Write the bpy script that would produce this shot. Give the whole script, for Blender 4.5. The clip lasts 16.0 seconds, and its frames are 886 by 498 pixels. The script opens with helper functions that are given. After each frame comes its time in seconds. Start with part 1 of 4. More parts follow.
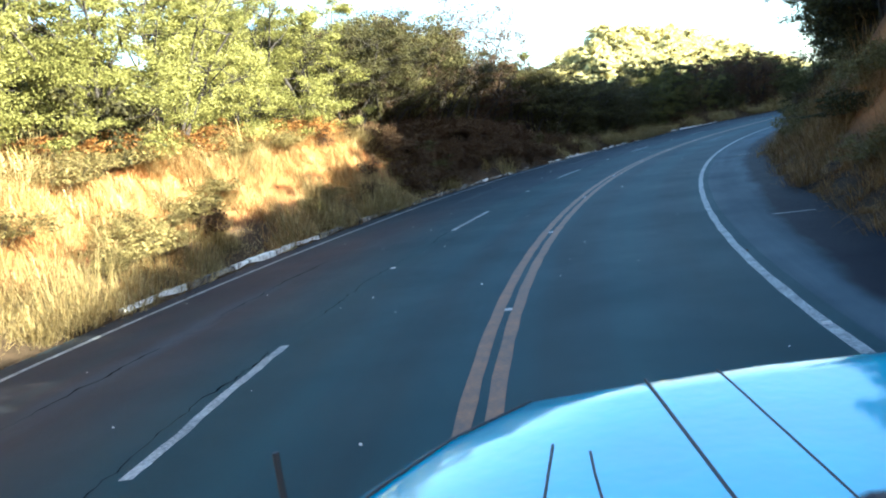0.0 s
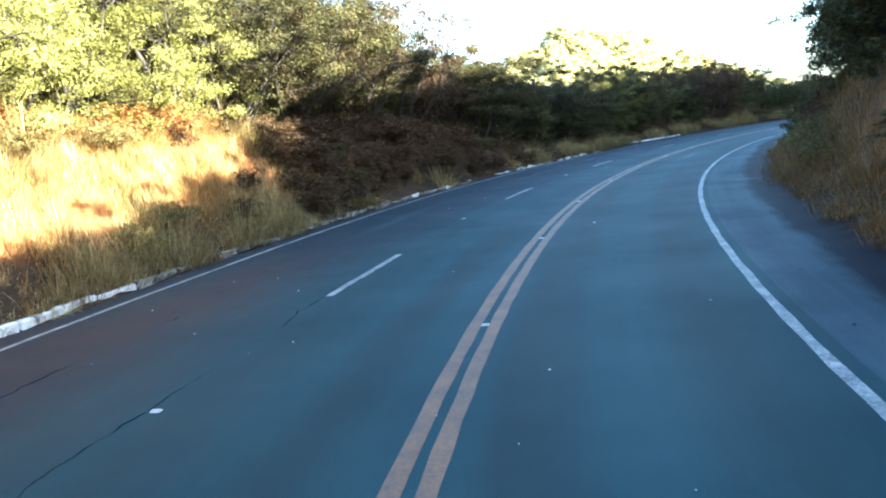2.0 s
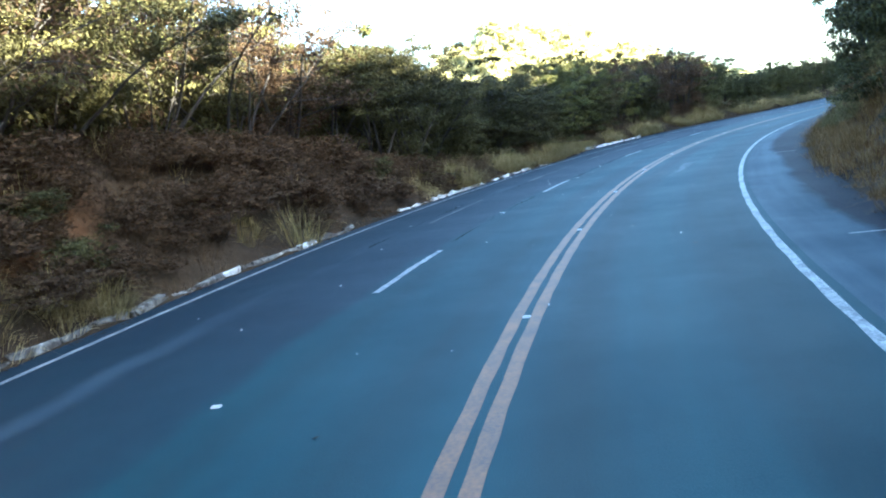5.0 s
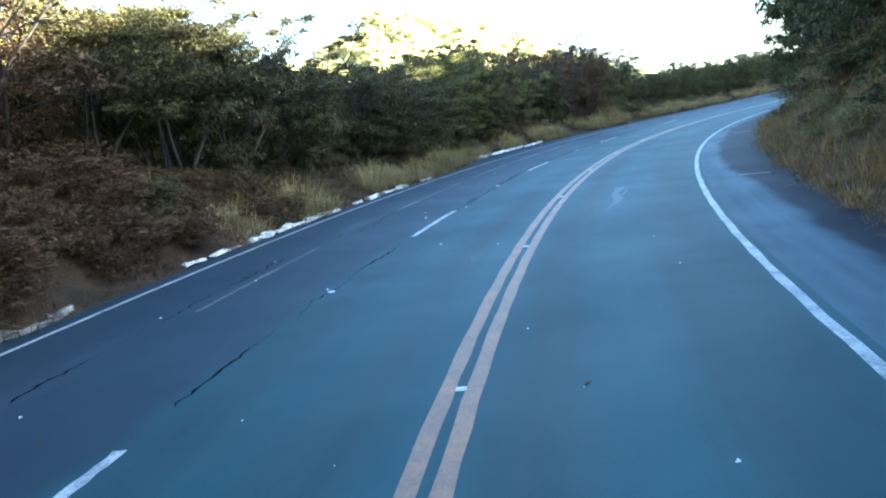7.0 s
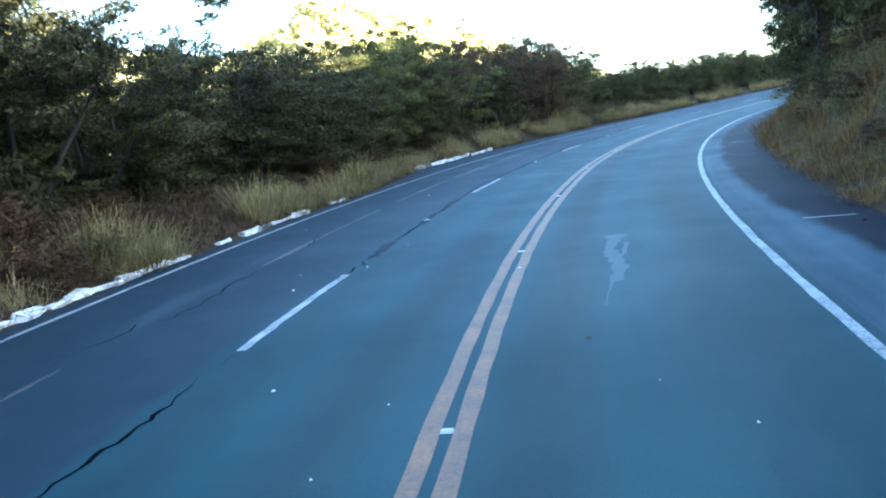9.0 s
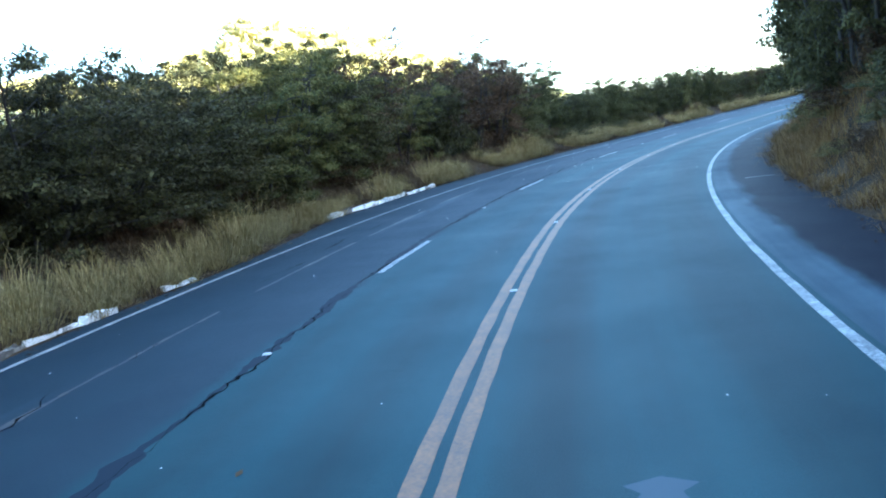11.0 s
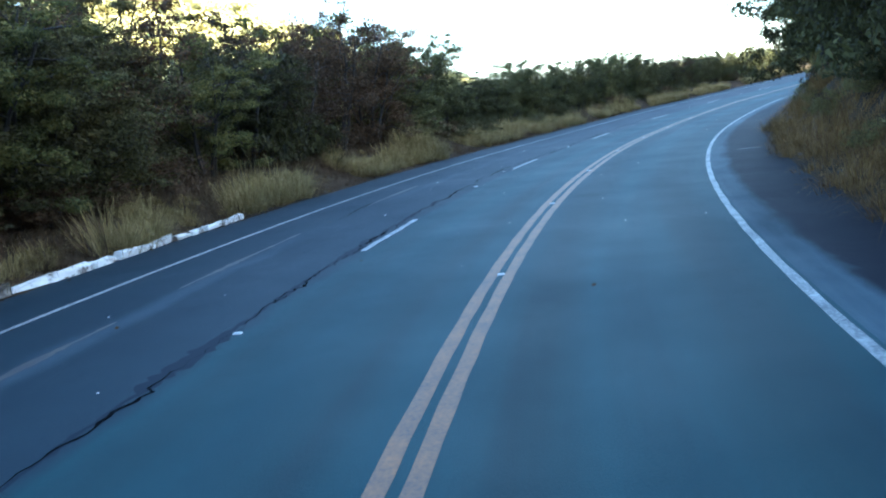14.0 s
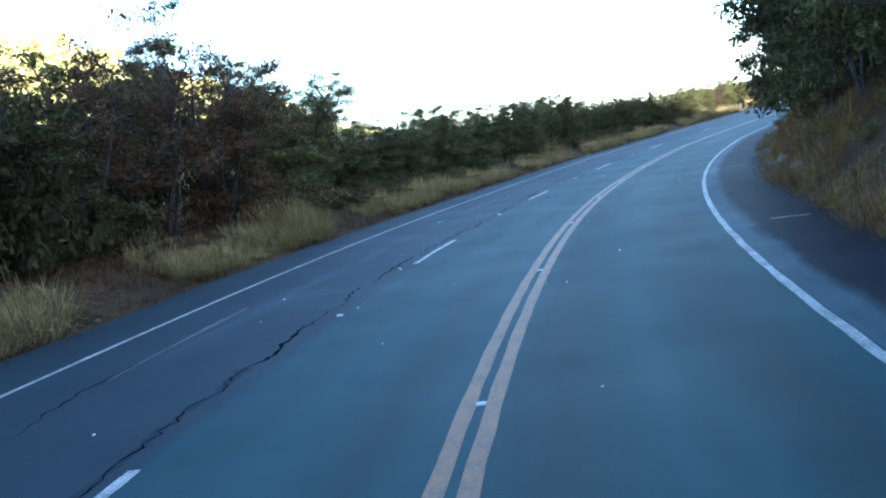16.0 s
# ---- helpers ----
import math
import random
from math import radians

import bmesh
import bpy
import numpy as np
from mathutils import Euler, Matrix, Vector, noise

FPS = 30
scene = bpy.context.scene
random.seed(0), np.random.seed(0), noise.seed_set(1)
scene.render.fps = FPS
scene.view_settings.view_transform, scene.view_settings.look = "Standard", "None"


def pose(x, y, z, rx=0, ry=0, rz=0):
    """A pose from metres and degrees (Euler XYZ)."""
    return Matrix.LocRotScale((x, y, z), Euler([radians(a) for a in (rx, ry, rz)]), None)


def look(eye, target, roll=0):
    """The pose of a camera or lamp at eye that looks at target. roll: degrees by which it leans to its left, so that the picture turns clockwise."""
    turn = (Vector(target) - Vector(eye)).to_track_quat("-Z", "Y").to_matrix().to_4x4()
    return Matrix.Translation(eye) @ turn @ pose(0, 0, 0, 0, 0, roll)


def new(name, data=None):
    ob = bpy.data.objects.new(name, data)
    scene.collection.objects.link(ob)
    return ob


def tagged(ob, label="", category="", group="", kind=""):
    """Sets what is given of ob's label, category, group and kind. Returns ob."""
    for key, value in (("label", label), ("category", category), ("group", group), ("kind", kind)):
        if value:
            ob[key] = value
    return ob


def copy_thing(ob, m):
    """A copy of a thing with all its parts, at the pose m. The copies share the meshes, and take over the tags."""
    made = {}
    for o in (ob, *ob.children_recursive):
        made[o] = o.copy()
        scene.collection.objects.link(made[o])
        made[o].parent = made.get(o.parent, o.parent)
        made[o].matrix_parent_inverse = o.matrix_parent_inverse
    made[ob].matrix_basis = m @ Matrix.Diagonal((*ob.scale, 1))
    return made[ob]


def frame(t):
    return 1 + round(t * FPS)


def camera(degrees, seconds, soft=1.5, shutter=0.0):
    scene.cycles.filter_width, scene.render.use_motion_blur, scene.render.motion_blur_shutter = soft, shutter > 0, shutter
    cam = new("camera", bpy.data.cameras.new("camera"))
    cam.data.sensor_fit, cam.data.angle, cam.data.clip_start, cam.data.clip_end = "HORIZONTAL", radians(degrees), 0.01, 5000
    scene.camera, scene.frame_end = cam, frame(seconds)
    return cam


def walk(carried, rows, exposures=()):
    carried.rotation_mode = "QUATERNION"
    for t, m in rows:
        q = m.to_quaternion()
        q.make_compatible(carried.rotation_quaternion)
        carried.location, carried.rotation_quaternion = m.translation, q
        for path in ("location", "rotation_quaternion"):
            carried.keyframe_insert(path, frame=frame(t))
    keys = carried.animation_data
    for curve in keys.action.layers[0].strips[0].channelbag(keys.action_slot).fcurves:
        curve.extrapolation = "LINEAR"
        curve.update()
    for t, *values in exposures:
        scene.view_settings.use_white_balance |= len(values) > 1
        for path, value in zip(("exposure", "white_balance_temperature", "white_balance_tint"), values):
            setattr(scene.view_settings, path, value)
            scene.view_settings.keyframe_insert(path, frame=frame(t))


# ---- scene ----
cam = camera(56.15, 16.0, soft=2.0, shutter=0.1)
PATH = [
    (0.0, 0.769, -6.456, 2.505, -0.01, -7.40, -8.08),
    (0.5, 0.993, -4.387, 2.518, -0.80, -7.58, -7.39),
    (1.0, 1.344, -2.225, 2.534, -2.08, -8.68, -7.52),
    (1.5, 1.764, 0.138, 2.506, -2.43, -7.19, -6.33),
    (2.0, 2.213, 2.410, 2.505, -3.64, -7.76, -5.47),
    (2.5, 2.702, 4.692, 2.521, -2.71, -6.57, -5.46),
    (3.0, 3.257, 7.080, 2.505, -4.26, -7.54, -4.97),
    (3.5, 3.867, 9.719, 2.500, -4.41, -8.22, -4.66),
    (5.8, 7.269, 21.905, 2.557, -8.45, -7.38, -9.35),
    (6.0, 7.633, 22.964, 2.612, -9.33, -7.91, -8.15),
    (6.5, 8.550, 25.604, 2.595, -12.36, -8.45, -7.91),
    (7.0, 9.421, 28.124, 2.600, -14.49, -8.64, -7.21),
    (7.5, 10.265, 30.339, 2.565, -13.98, -7.52, -8.01),
    (8.0, 11.183, 32.436, 2.610, -13.23, -7.42, -6.73),
    (8.5, 12.055, 34.542, 2.561, -16.45, -8.92, -6.63),
    (10.8, 16.994, 44.421, 2.599, -19.71, -8.62, -6.74),
    (11.0, 17.454, 45.247, 2.608, -20.67, -7.61, -7.50),
    (11.5, 18.600, 47.315, 2.587, -21.16, -7.77, -7.32),
    (12.0, 19.814, 49.466, 2.609, -20.38, -8.64, -6.64),
    (12.5, 21.266, 51.849, 2.603, -22.17, -7.21, -6.79),
    (13.0, 22.675, 54.156, 2.597, -24.30, -8.87, -6.97),
    (13.5, 24.194, 56.611, 2.636, -26.22, -8.81, -6.23),
    (14.0, 25.950, 59.164, 2.660, -26.98, -9.16, -6.09),
    (14.5, 27.550, 61.558, 2.658, -29.20, -8.15, -7.18),
    (15.0, 29.290, 64.040, 2.649, -29.78, -7.66, -8.02),
    (15.5, 31.149, 66.611, 2.748, -31.08, -6.41, -8.26),
    (16.0, 33.058, 69.021, 2.704, -32.23, -6.16, -8.27),
]


def eye_pose(x, y, z, yaw, pitch, roll):
    a, p = radians(yaw), radians(pitch)
    return look((x, y, z), (x - math.sin(a) * math.cos(p), y + math.cos(a) * math.cos(p), z + math.sin(p)), roll)


walk(cam, [(t, eye_pose(*r)) for t, *r in PATH], exposures=[(0.0, 3.32, 5300, 0), (0.5, 3.5, 5300, 0), (1.0, 3.75, 5300, 0), (2.5, 4.12, 5300, 0), (3.5, 4.4, 5250, 0), (7.0, 4.6, 5250, 0), (11.5, 4.55, 5200, 0), (13.5, 4.27, 5200, 0), (16.0, 4.05, 5200, 2)])

# ---- daylight: a low sun from behind the hill, over the driver's right shoulder ----
SUN_EL, SUN_AZ = 22.0, 122.0          # azimuth clockwise from +y
world = bpy.data.worlds.new("sky")
scene.world = world
world.use_nodes = True
wn = world.node_tree.nodes
sky = wn.new("ShaderNodeTexSky")
sky.sky_type = 'NISHITA'
sky.sun_disc = False
sky.sun_elevation, sky.sun_rotation = radians(SUN_EL), radians(SUN_AZ)
sky.air_density, sky.dust_density, sky.ozone_density = 1.0, 1.5, 1.0
world.node_tree.links.new(sky.outputs[0], wn["Background"].inputs[0])
wn["Background"].inputs[1].default_value = 0.07
sun_data = bpy.data.lights.new("sun", 'SUN')
sun_data.energy, sun_data.angle, sun_data.color = 6.2, radians(0.53), (1.0, 0.86, 0.62)
sun = new("sun", sun_data)
ca, ce = radians(SUN_AZ), radians(SUN_EL)
sun.matrix_world = look((math.sin(ca) * math.cos(ce) * 100, math.cos(ca) * math.cos(ce) * 100, math.sin(ce) * 100), (0, 0, 0))

# ---- the line of the road: bend to the right, metres along (s) and to the left (lat) of the double line ----
KNOTS = [-12, 0, 12, 24, 36, 48, 60, 72, 84, 96, 108, 120, 144, 200]
KAPPA = [0.0172, 0.0172, 0.0118, 0.0064, 0.0072, 0.0067, 0.0057, 0.0066, 0.007, 0.0064, 0.0059, 0.0048, 0.006, 0.004]
START = (0.270, -8.186)
S0, S1 = -60.0, 330.0
_s = np.arange(S0, S1 + 0.5, 1.0)
_k = np.interp(_s + 0.5, KNOTS, KAPPA)
_h = -np.r_[0, np.cumsum(_k)][:-1]
_h += 0.0064 - np.interp(0, _s, _h)
_hm = _h - _k * 0.5
_x = np.r_[0, np.cumsum(-np.sin(_hm))][:-1]
_y = np.r_[0, np.cumsum(np.cos(_hm))][:-1]
_x += START[0] - np.interp(0, _s, _x)
_y += START[1] - np.interp(0, _s, _y)
LINE = np.c_[_x, _y]


def grade(s):
    u = np.clip(s, -12, 150) / 100
    d = np.clip(np.asarray(s, float) - 120, 0, None)
    return 0.273 * u ** 2 + 0.030 * u ** 3 + np.where(d < 60, 0.05 * d * d / 120, 0.05 * (d - 30))


def at(s, lat, z=0.0):
    """World place of a point of the road's own coordinates, z above the road."""
    h = np.interp(s, _s, _h)
    return Vector((np.interp(s, _s, _x) - math.cos(h) * lat, np.interp(s, _s, _y) - math.sin(h) * lat, float(grade(s)) + z))


def heading(s):
    return float(np.interp(s, _s, _h))


def road_coords(p):
    """(s, lat) of many world places, an n x 2 array."""
    out = np.empty((len(p), 2))
    for a in range(0, len(p), 4000):
        q = p[a:a + 4000]
        i = ((q[:, None, :] - LINE[None]) ** 2).sum(-1).argmin(1)
        v, h = q - LINE[i], _h[i]
        out[a:a + 4000, 0] = _s[i] + (v * np.c_[-np.sin(h), np.cos(h)]).sum(1)
        out[a:a + 4000, 1] = (v * np.c_[-np.cos(h), -np.sin(h)]).sum(1)
    return out


def ease(x):
    x = np.clip(x, 0, 1)
    return x * x * (3 - 2 * x)


def left_edge(s):
    return 7.72 + 1.45 * ease((s - 75) / 11)


def wave(x, y, f, seed=0.0):
    """A cheap smooth wobble in -1..1."""
    return (np.sin(x * f + seed) * np.cos(y * f * 1.3 + seed * 2.1) + np.sin((x + y) * f * 0.61 + 1.7 * seed) * 0.6 + np.sin((x - 1.4 * y) * f * 1.9 + seed) * 0.4) / 2


def terrain(s, lat):
    """Height of the ground above the level of the road's start."""
    s, lat = np.asarray(s, float), np.asarray(lat, float)
    g = grade(s)
    d = lat - left_edge(s) - 0.35
    bank = 2.9 - 2.05 * ease((s - 44) / 22) - 0.2 * ease((s - 120) / 20)
    ridge = ease((s - 50) / 25) * (1 - ease((s - 136) / 34))
    hill = 0.06 * (1 - ease((s - 100) / 40)) * np.clip(d - 22, 0, 48) + (0.12 + 0.36 * ease((s - 114) / 16)) * ridge * (np.clip(d - 14, 0, 24) - 0.5 * np.clip(d - 41, 0, 48))
    left = bank * ease(d / 2.6) + 0.05 * (1 - 0.8 * ease((s - 105) / 35)) * np.clip(d, 0, 40) + hill
    # the mostly unseen right slope gets its height from the shadow it must cast
    e = -6.2 - lat
    steep = 0.42 + 0.58 * ease((s + 0.62 * e - 36) / 14)
    right = 1.5 * ease(e / 2.6) + (2.2 + 2.4 * ease((s + 2) / 16)) * (1 - steep) / 0.58 * ease((e - 2) / 4) + steep * (0.74 * np.clip(e - 1.4, 0, 33 + 30 * ease((s - 105) / 30)) + 0.1 * np.clip(e - 34, 0, 200))
    z = np.where(d > 0, left, np.where(e > 0, right, 0))
    off = np.maximum(d, e)
    rough = 0.10 * wave(s, lat, 0.9, 1.0) + 0.22 * wave(s, lat, 0.31, 4.0) * ease(off / 6)
    return g + np.where(off > 0, z + rough * ease(off / 1.5), -0.06)


# ---- materials ----
def material(name, base, rough=0.8, metal=0.0):
    m = bpy.data.materials.new(name)
    m.use_nodes = True
    b = m.node_tree.nodes["Principled BSDF"]
    b.inputs["Base Color"].default_value = (*base, 1)
    b.inputs["Roughness"].default_value = rough
    b.inputs["Metallic"].default_value = metal
    return m


def nd(m, kind, **kw):
    n = m.node_tree.nodes.new("ShaderNode" + kind)
    for k, v in kw.items():
        n.inputs[k].default_value = v
    return n


def wire(m, a, b):
    m.node_tree.links.new(a, b)


def bsdf(m):
    return m.node_tree.nodes["Principled BSDF"]


def ramp(m, src, stops):
    r = m.node_tree.nodes.new("ShaderNodeValToRGB")
    while len(r.color_ramp.elements) < len(stops):
        r.color_ramp.elements.new(0.5)
    for e, (p, c) in zip(r.color_ramp.elements, stops):
        e.position, e.color = p, (*c, 1) if len(c) == 3 else c
    wire(m, src, r.inputs[0])
    return r.outputs[0]


def blend(m, fac, a, b, how='MIX'):
    n = m.node_tree.nodes.new("ShaderNodeMix")
    n.data_type, n.blend_type = 'RGBA', how
    for i, v in ((0, fac), (6, a), (7, b)):
        if isinstance(v, bpy.types.NodeSocket):
            wire(m, v, n.inputs[i])
        elif i:
            n.inputs[i].default_value = (*v, 1)
        else:
            n.inputs[i].default_value = v
    return n.outputs[2]


def maths(m, op, a, b=0.0, clamp=False):
    n = m.node_tree.nodes.new("ShaderNodeMath")
    n.operation, n.use_clamp = op, clamp
    for i, v in ((0, a), (1, b)):
        if isinstance(v, bpy.types.NodeSocket):
            wire(m, v, n.inputs[i])
        else:
            n.inputs[i].default_value = v
    return n.outputs[0]


def noise_of(m, coord, scale, detail=4.0, rough=0.6, stretch=None):
    if stretch:
        mp = nd(m, "Mapping", Scale=stretch)
        wire(m, coord, mp.inputs[0])
        coord = mp.outputs[0]
    n = nd(m, "TexNoise", Scale=scale, Detail=detail, Roughness=rough)
    wire(m, coord, n.inputs["Vector"])
    return n.outputs["Fac"]


def bump(m, height, strength, dist):
    b = nd(m, "Bump", Strength=strength, Distance=dist)
    wire(m, height, b.inputs["Height"])
    wire(m, b.outputs[0], bsdf(m).inputs["Normal"])


def road_uv(m):
    n = m.node_tree.nodes.new("ShaderNodeUVMap")
    n.uv_map = "road"
    return n.outputs[0]


def split(m, v):
    n = m.node_tree.nodes.new("ShaderNodeSeparateXYZ")
    wire(m, v, n.inputs[0])
    return n.outputs


def asphalt(name, dark, light, gloss):
    m = material(name, dark, 0.72)
    uv = road_uv(m)
    along = noise_of(m, uv, 1.0, 5, 0.6, (0.05, 1.4, 1))
    patch = noise_of(m, uv, 0.35, 4)
    grit = noise_of(m, uv, 45.0, 3, 0.7)
    f = maths(m, 'ADD', maths(m, 'MULTIPLY', along, 0.62), maths(m, 'MULTIPLY', patch, 0.38))
    col = ramp(m, f, [(0.36, dark), (0.64, light)])
    col = blend(m, 0.35, col, ramp(m, grit, [(0.3, (0.35, 0.35, 0.35)), (0.75, (1.3, 1.3, 1.3))]), 'MULTIPLY')
    wire(m, col, bsdf(m).inputs["Base Color"])
    wire(m, ramp(m, patch, [(0.3, (0.75,) * 3), (0.7, (0.65,) * 3)]), bsdf(m).inputs["Roughness"])
    bsdf(m).inputs["Specular IOR Level"].default_value = gloss
    bump(m, grit, 0.5, 0.01)
    return m, uv, col


ROAD_MAT, uv, col = asphalt("asphalt", (0.0030, 0.0245, 0.0308), (0.0062, 0.0395, 0.0452), 0.27)
# reddish dust from the cut bank lies on the outer lane
sx = split(ROAD_MAT, uv)
dust = maths(ROAD_MAT, 'MULTIPLY', ramp(ROAD_MAT, maths(ROAD_MAT, 'MULTIPLY', sx[1], 0.1), [(0.30, (0, 0, 0)), (0.50, (1, 1, 1))]),
             ramp(ROAD_MAT, maths(ROAD_MAT, 'MULTIPLY', sx[0], 0.01), [(0.22, (1, 1, 1)), (0.42, (0, 0, 0))]))
dust = maths(ROAD_MAT, 'MULTIPLY', dust, noise_of(ROAD_MAT, uv, 1.0, 5, 0.65, (0.12, 0.8, 1)))
col = blend(ROAD_MAT, maths(ROAD_MAT, 'MULTIPLY', dust, 1.7, True), col, (0.021, 0.0150, 0.0185))
wire(ROAD_MAT, col, bsdf(ROAD_MAT).inputs["Base Color"])
# tyres have polished and darkened soft tracks along the lanes
sway = maths(ROAD_MAT, 'ADD', sx[1], maths(ROAD_MAT, 'MULTIPLY', maths(ROAD_MAT, 'SUBTRACT', noise_of(ROAD_MAT, uv, 1.0, 4, 0.55, (0.09, 0.9, 1)), 0.5), 0.9))
tracks = ramp(ROAD_MAT, maths(ROAD_MAT, 'ADD', maths(ROAD_MAT, 'MULTIPLY', sway, 0.1), 0.5),
              [(q, (c,) * 3) for q, c in ((0.13, 1.15), (0.19, 0.88), (0.235, 0.82), (0.28, 1.15), (0.355, 1.2), (0.41, 0.72), (0.44, 0.7), (0.475, 1.05), (0.53, 1.2), (0.60, 0.76), (0.67, 1.15), (0.75, 0.85), (0.82, 1.05))])
col = blend(ROAD_MAT, 1.0, col, tracks, 'MULTIPLY')
lat_n = maths(ROAD_MAT, 'ADD', sx[1], maths(ROAD_MAT, 'MULTIPLY', noise_of(ROAD_MAT, uv, 0.5, 4), 0.7))
outer = ramp(ROAD_MAT, maths(ROAD_MAT, 'MULTIPLY', lat_n, 0.1), [(0.335, (0, 0, 0)), (0.36, (1, 1, 1))])
outer = maths(ROAD_MAT, 'MULTIPLY', outer, ramp(ROAD_MAT, maths(ROAD_MAT, 'MULTIPLY', sx[0], 0.01), [(0.26, (0, 0, 0)), (0.39, (1, 1, 1))]))
col = blend(ROAD_MAT, maths(ROAD_MAT, 'MULTIPLY', outer, 0.8), col, (0.0036, 0.0100, 0.0190))
streak = ramp(ROAD_MAT, maths(ROAD_MAT, 'MULTIPLY', lat_n, 0.1), [(0.54, (0, 0, 0)), (0.565, (1, 1, 1)), (0.58, (1, 1, 1)), (0.61, (0, 0, 0))])
streak = maths(ROAD_MAT, 'MULTIPLY', streak, ramp(ROAD_MAT, noise_of(ROAD_MAT, uv, 1.0, 4, 0.6, (0.1, 0.6, 1)), [(0.45, (0, 0, 0)), (0.65, (0.55, 0.55, 0.55))]))
col = blend(ROAD_MAT, streak, col, (0.04, 0.06, 0.075))
wire(ROAD_MAT, col, bsdf(ROAD_MAT).inputs["Base Color"])
SHOULDER_MAT, uv, col = asphalt("shoulder_asphalt", (0.028, 0.046, 0.058), (0.074, 0.106, 0.126), 0.12)
sx = split(SHOULDER_MAT, uv)
# newer, darker outer layer; ragged edge fitted to the view, grazing sheen painted as pale
rim = ramp(SHOULDER_MAT, maths(SHOULDER_MAT, 'MULTIPLY', sx[0], 0.01), [(q, ((l + 6) / 3,) * 3) for q, l in ((0.10, -4.4), (0.28, -5.15), (0.58, -5.05), (0.68, -4.55), (0.80, -4.45), (1.0, -4.35))])
rim = maths(SHOULDER_MAT, 'SUBTRACT', maths(SHOULDER_MAT, 'MULTIPLY', rim, 3.0), 6.0)
edge = maths(SHOULDER_MAT, 'SUBTRACT', sx[1], rim)
edge = maths(SHOULDER_MAT, 'ADD', edge, maths(SHOULDER_MAT, 'MULTIPLY', maths(SHOULDER_MAT, 'SUBTRACT', noise_of(SHOULDER_MAT, uv, 0.9, 6, 0.65, (0.4, 1, 1)), 0.5), 0.9))
fresh = ramp(SHOULDER_MAT, maths(SHOULDER_MAT, 'ADD', maths(SHOULDER_MAT, 'MULTIPLY', edge, 0.5), 0.5), [(0.42, (1, 1, 1)), (0.56, (0, 0, 0))])
col = blend(SHOULDER_MAT, fresh, col, (0.0032, 0.0037, 0.0105))
wire(SHOULDER_MAT, col, bsdf(SHOULDER_MAT).inputs["Base Color"])


def paint(name, colour, wear_lo, wear_hi, under=(0.03, 0.045, 0.06)):
    m = material(name, colour, 0.6)
    uv = road_uv(m)
    a = noise_of(m, uv, 22.0, 6, 0.7)
    b = noise_of(m, uv, 2.5, 3)
    f = maths(m, 'ADD', maths(m, 'MULTIPLY', a, 0.6), maths(m, 'MULTIPLY', b, 0.4))
    w = ramp(m, f, [(wear_lo, (0.8, 0.8, 0.8)), (wear_hi, (0, 0, 0))])
    wire(m, blend(m, w, colour, under), bsdf(m).inputs["Base Color"])
    bump(m, a, 0.3, 0.004)
    return m


YELLOW = paint("worn_yellow_paint", (0.235, 0.105, 0.034), 0.38, 0.63, (0.045, 0.038, 0.034))
WHITE = paint("white_road_paint", (0.40, 0.395, 0.37), 0.42, 0.62, (0.035, 0.045, 0.055))
STAIN_DARK = material("dark_seepage", (0.0035, 0.009, 0.018), 0.8)
bsdf(STAIN_DARK).inputs["Specular IOR Level"].default_value = 0.25
CRACK_MAT = material("crack_sealant", (0.0015, 0.0018, 0.003), 0.95)
bsdf(CRACK_MAT).inputs["Specular IOR Level"].default_value = 0.03
MARKER_MAT = material("marker_plastic", (0.40, 0.40, 0.38), 0.5)


def veg(name, cols, trans=0.35, scale=0.9):
    """Leaf or blade: colour varies from piece to piece and in drifts."""
    m = material(name, cols[0], 0.6)
    g = m.node_tree.nodes.new("ShaderNodeNewGeometry")
    oi = m.node_tree.nodes.new("ShaderNodeObjectInfo")
    drift = noise_of(m, g.outputs["Position"], scale, 2)
    f = maths(m, 'ADD', maths(m, 'MULTIPLY', g.outputs["Random Per Island"], 0.45), maths(m, 'MULTIPLY', drift, 0.45))
    f = maths(m, 'ADD', f, maths(m, 'MULTIPLY', maths(m, 'SUBTRACT', oi.outputs["Random"], 0.3), 0.22), True)
    n = len(cols) - 1
    col = ramp(m, f, [(0.2 + 0.6 * i / n, c) for i, c in enumerate(cols)])
    b = bsdf(m)
    wire(m, col, b.inputs["Base Color"])
    b.inputs["Specular IOR Level"].default_value = 0.18
    b.inputs["Roughness"].default_value = 0.75
    t = m.node_tree.nodes.new("ShaderNodeBsdfTranslucent")
    wire(m, col, t.inputs[0])
    mix = m.node_tree.nodes.new("ShaderNodeMixShader")
    mix.inputs[0].default_value = trans
    wire(m, b.outputs[0], mix.inputs[1])
    wire(m, t.outputs[0], mix.inputs[2])
    wire(m, mix.outputs[0], m.node_tree.nodes["Material Output"].inputs[0])
    return m


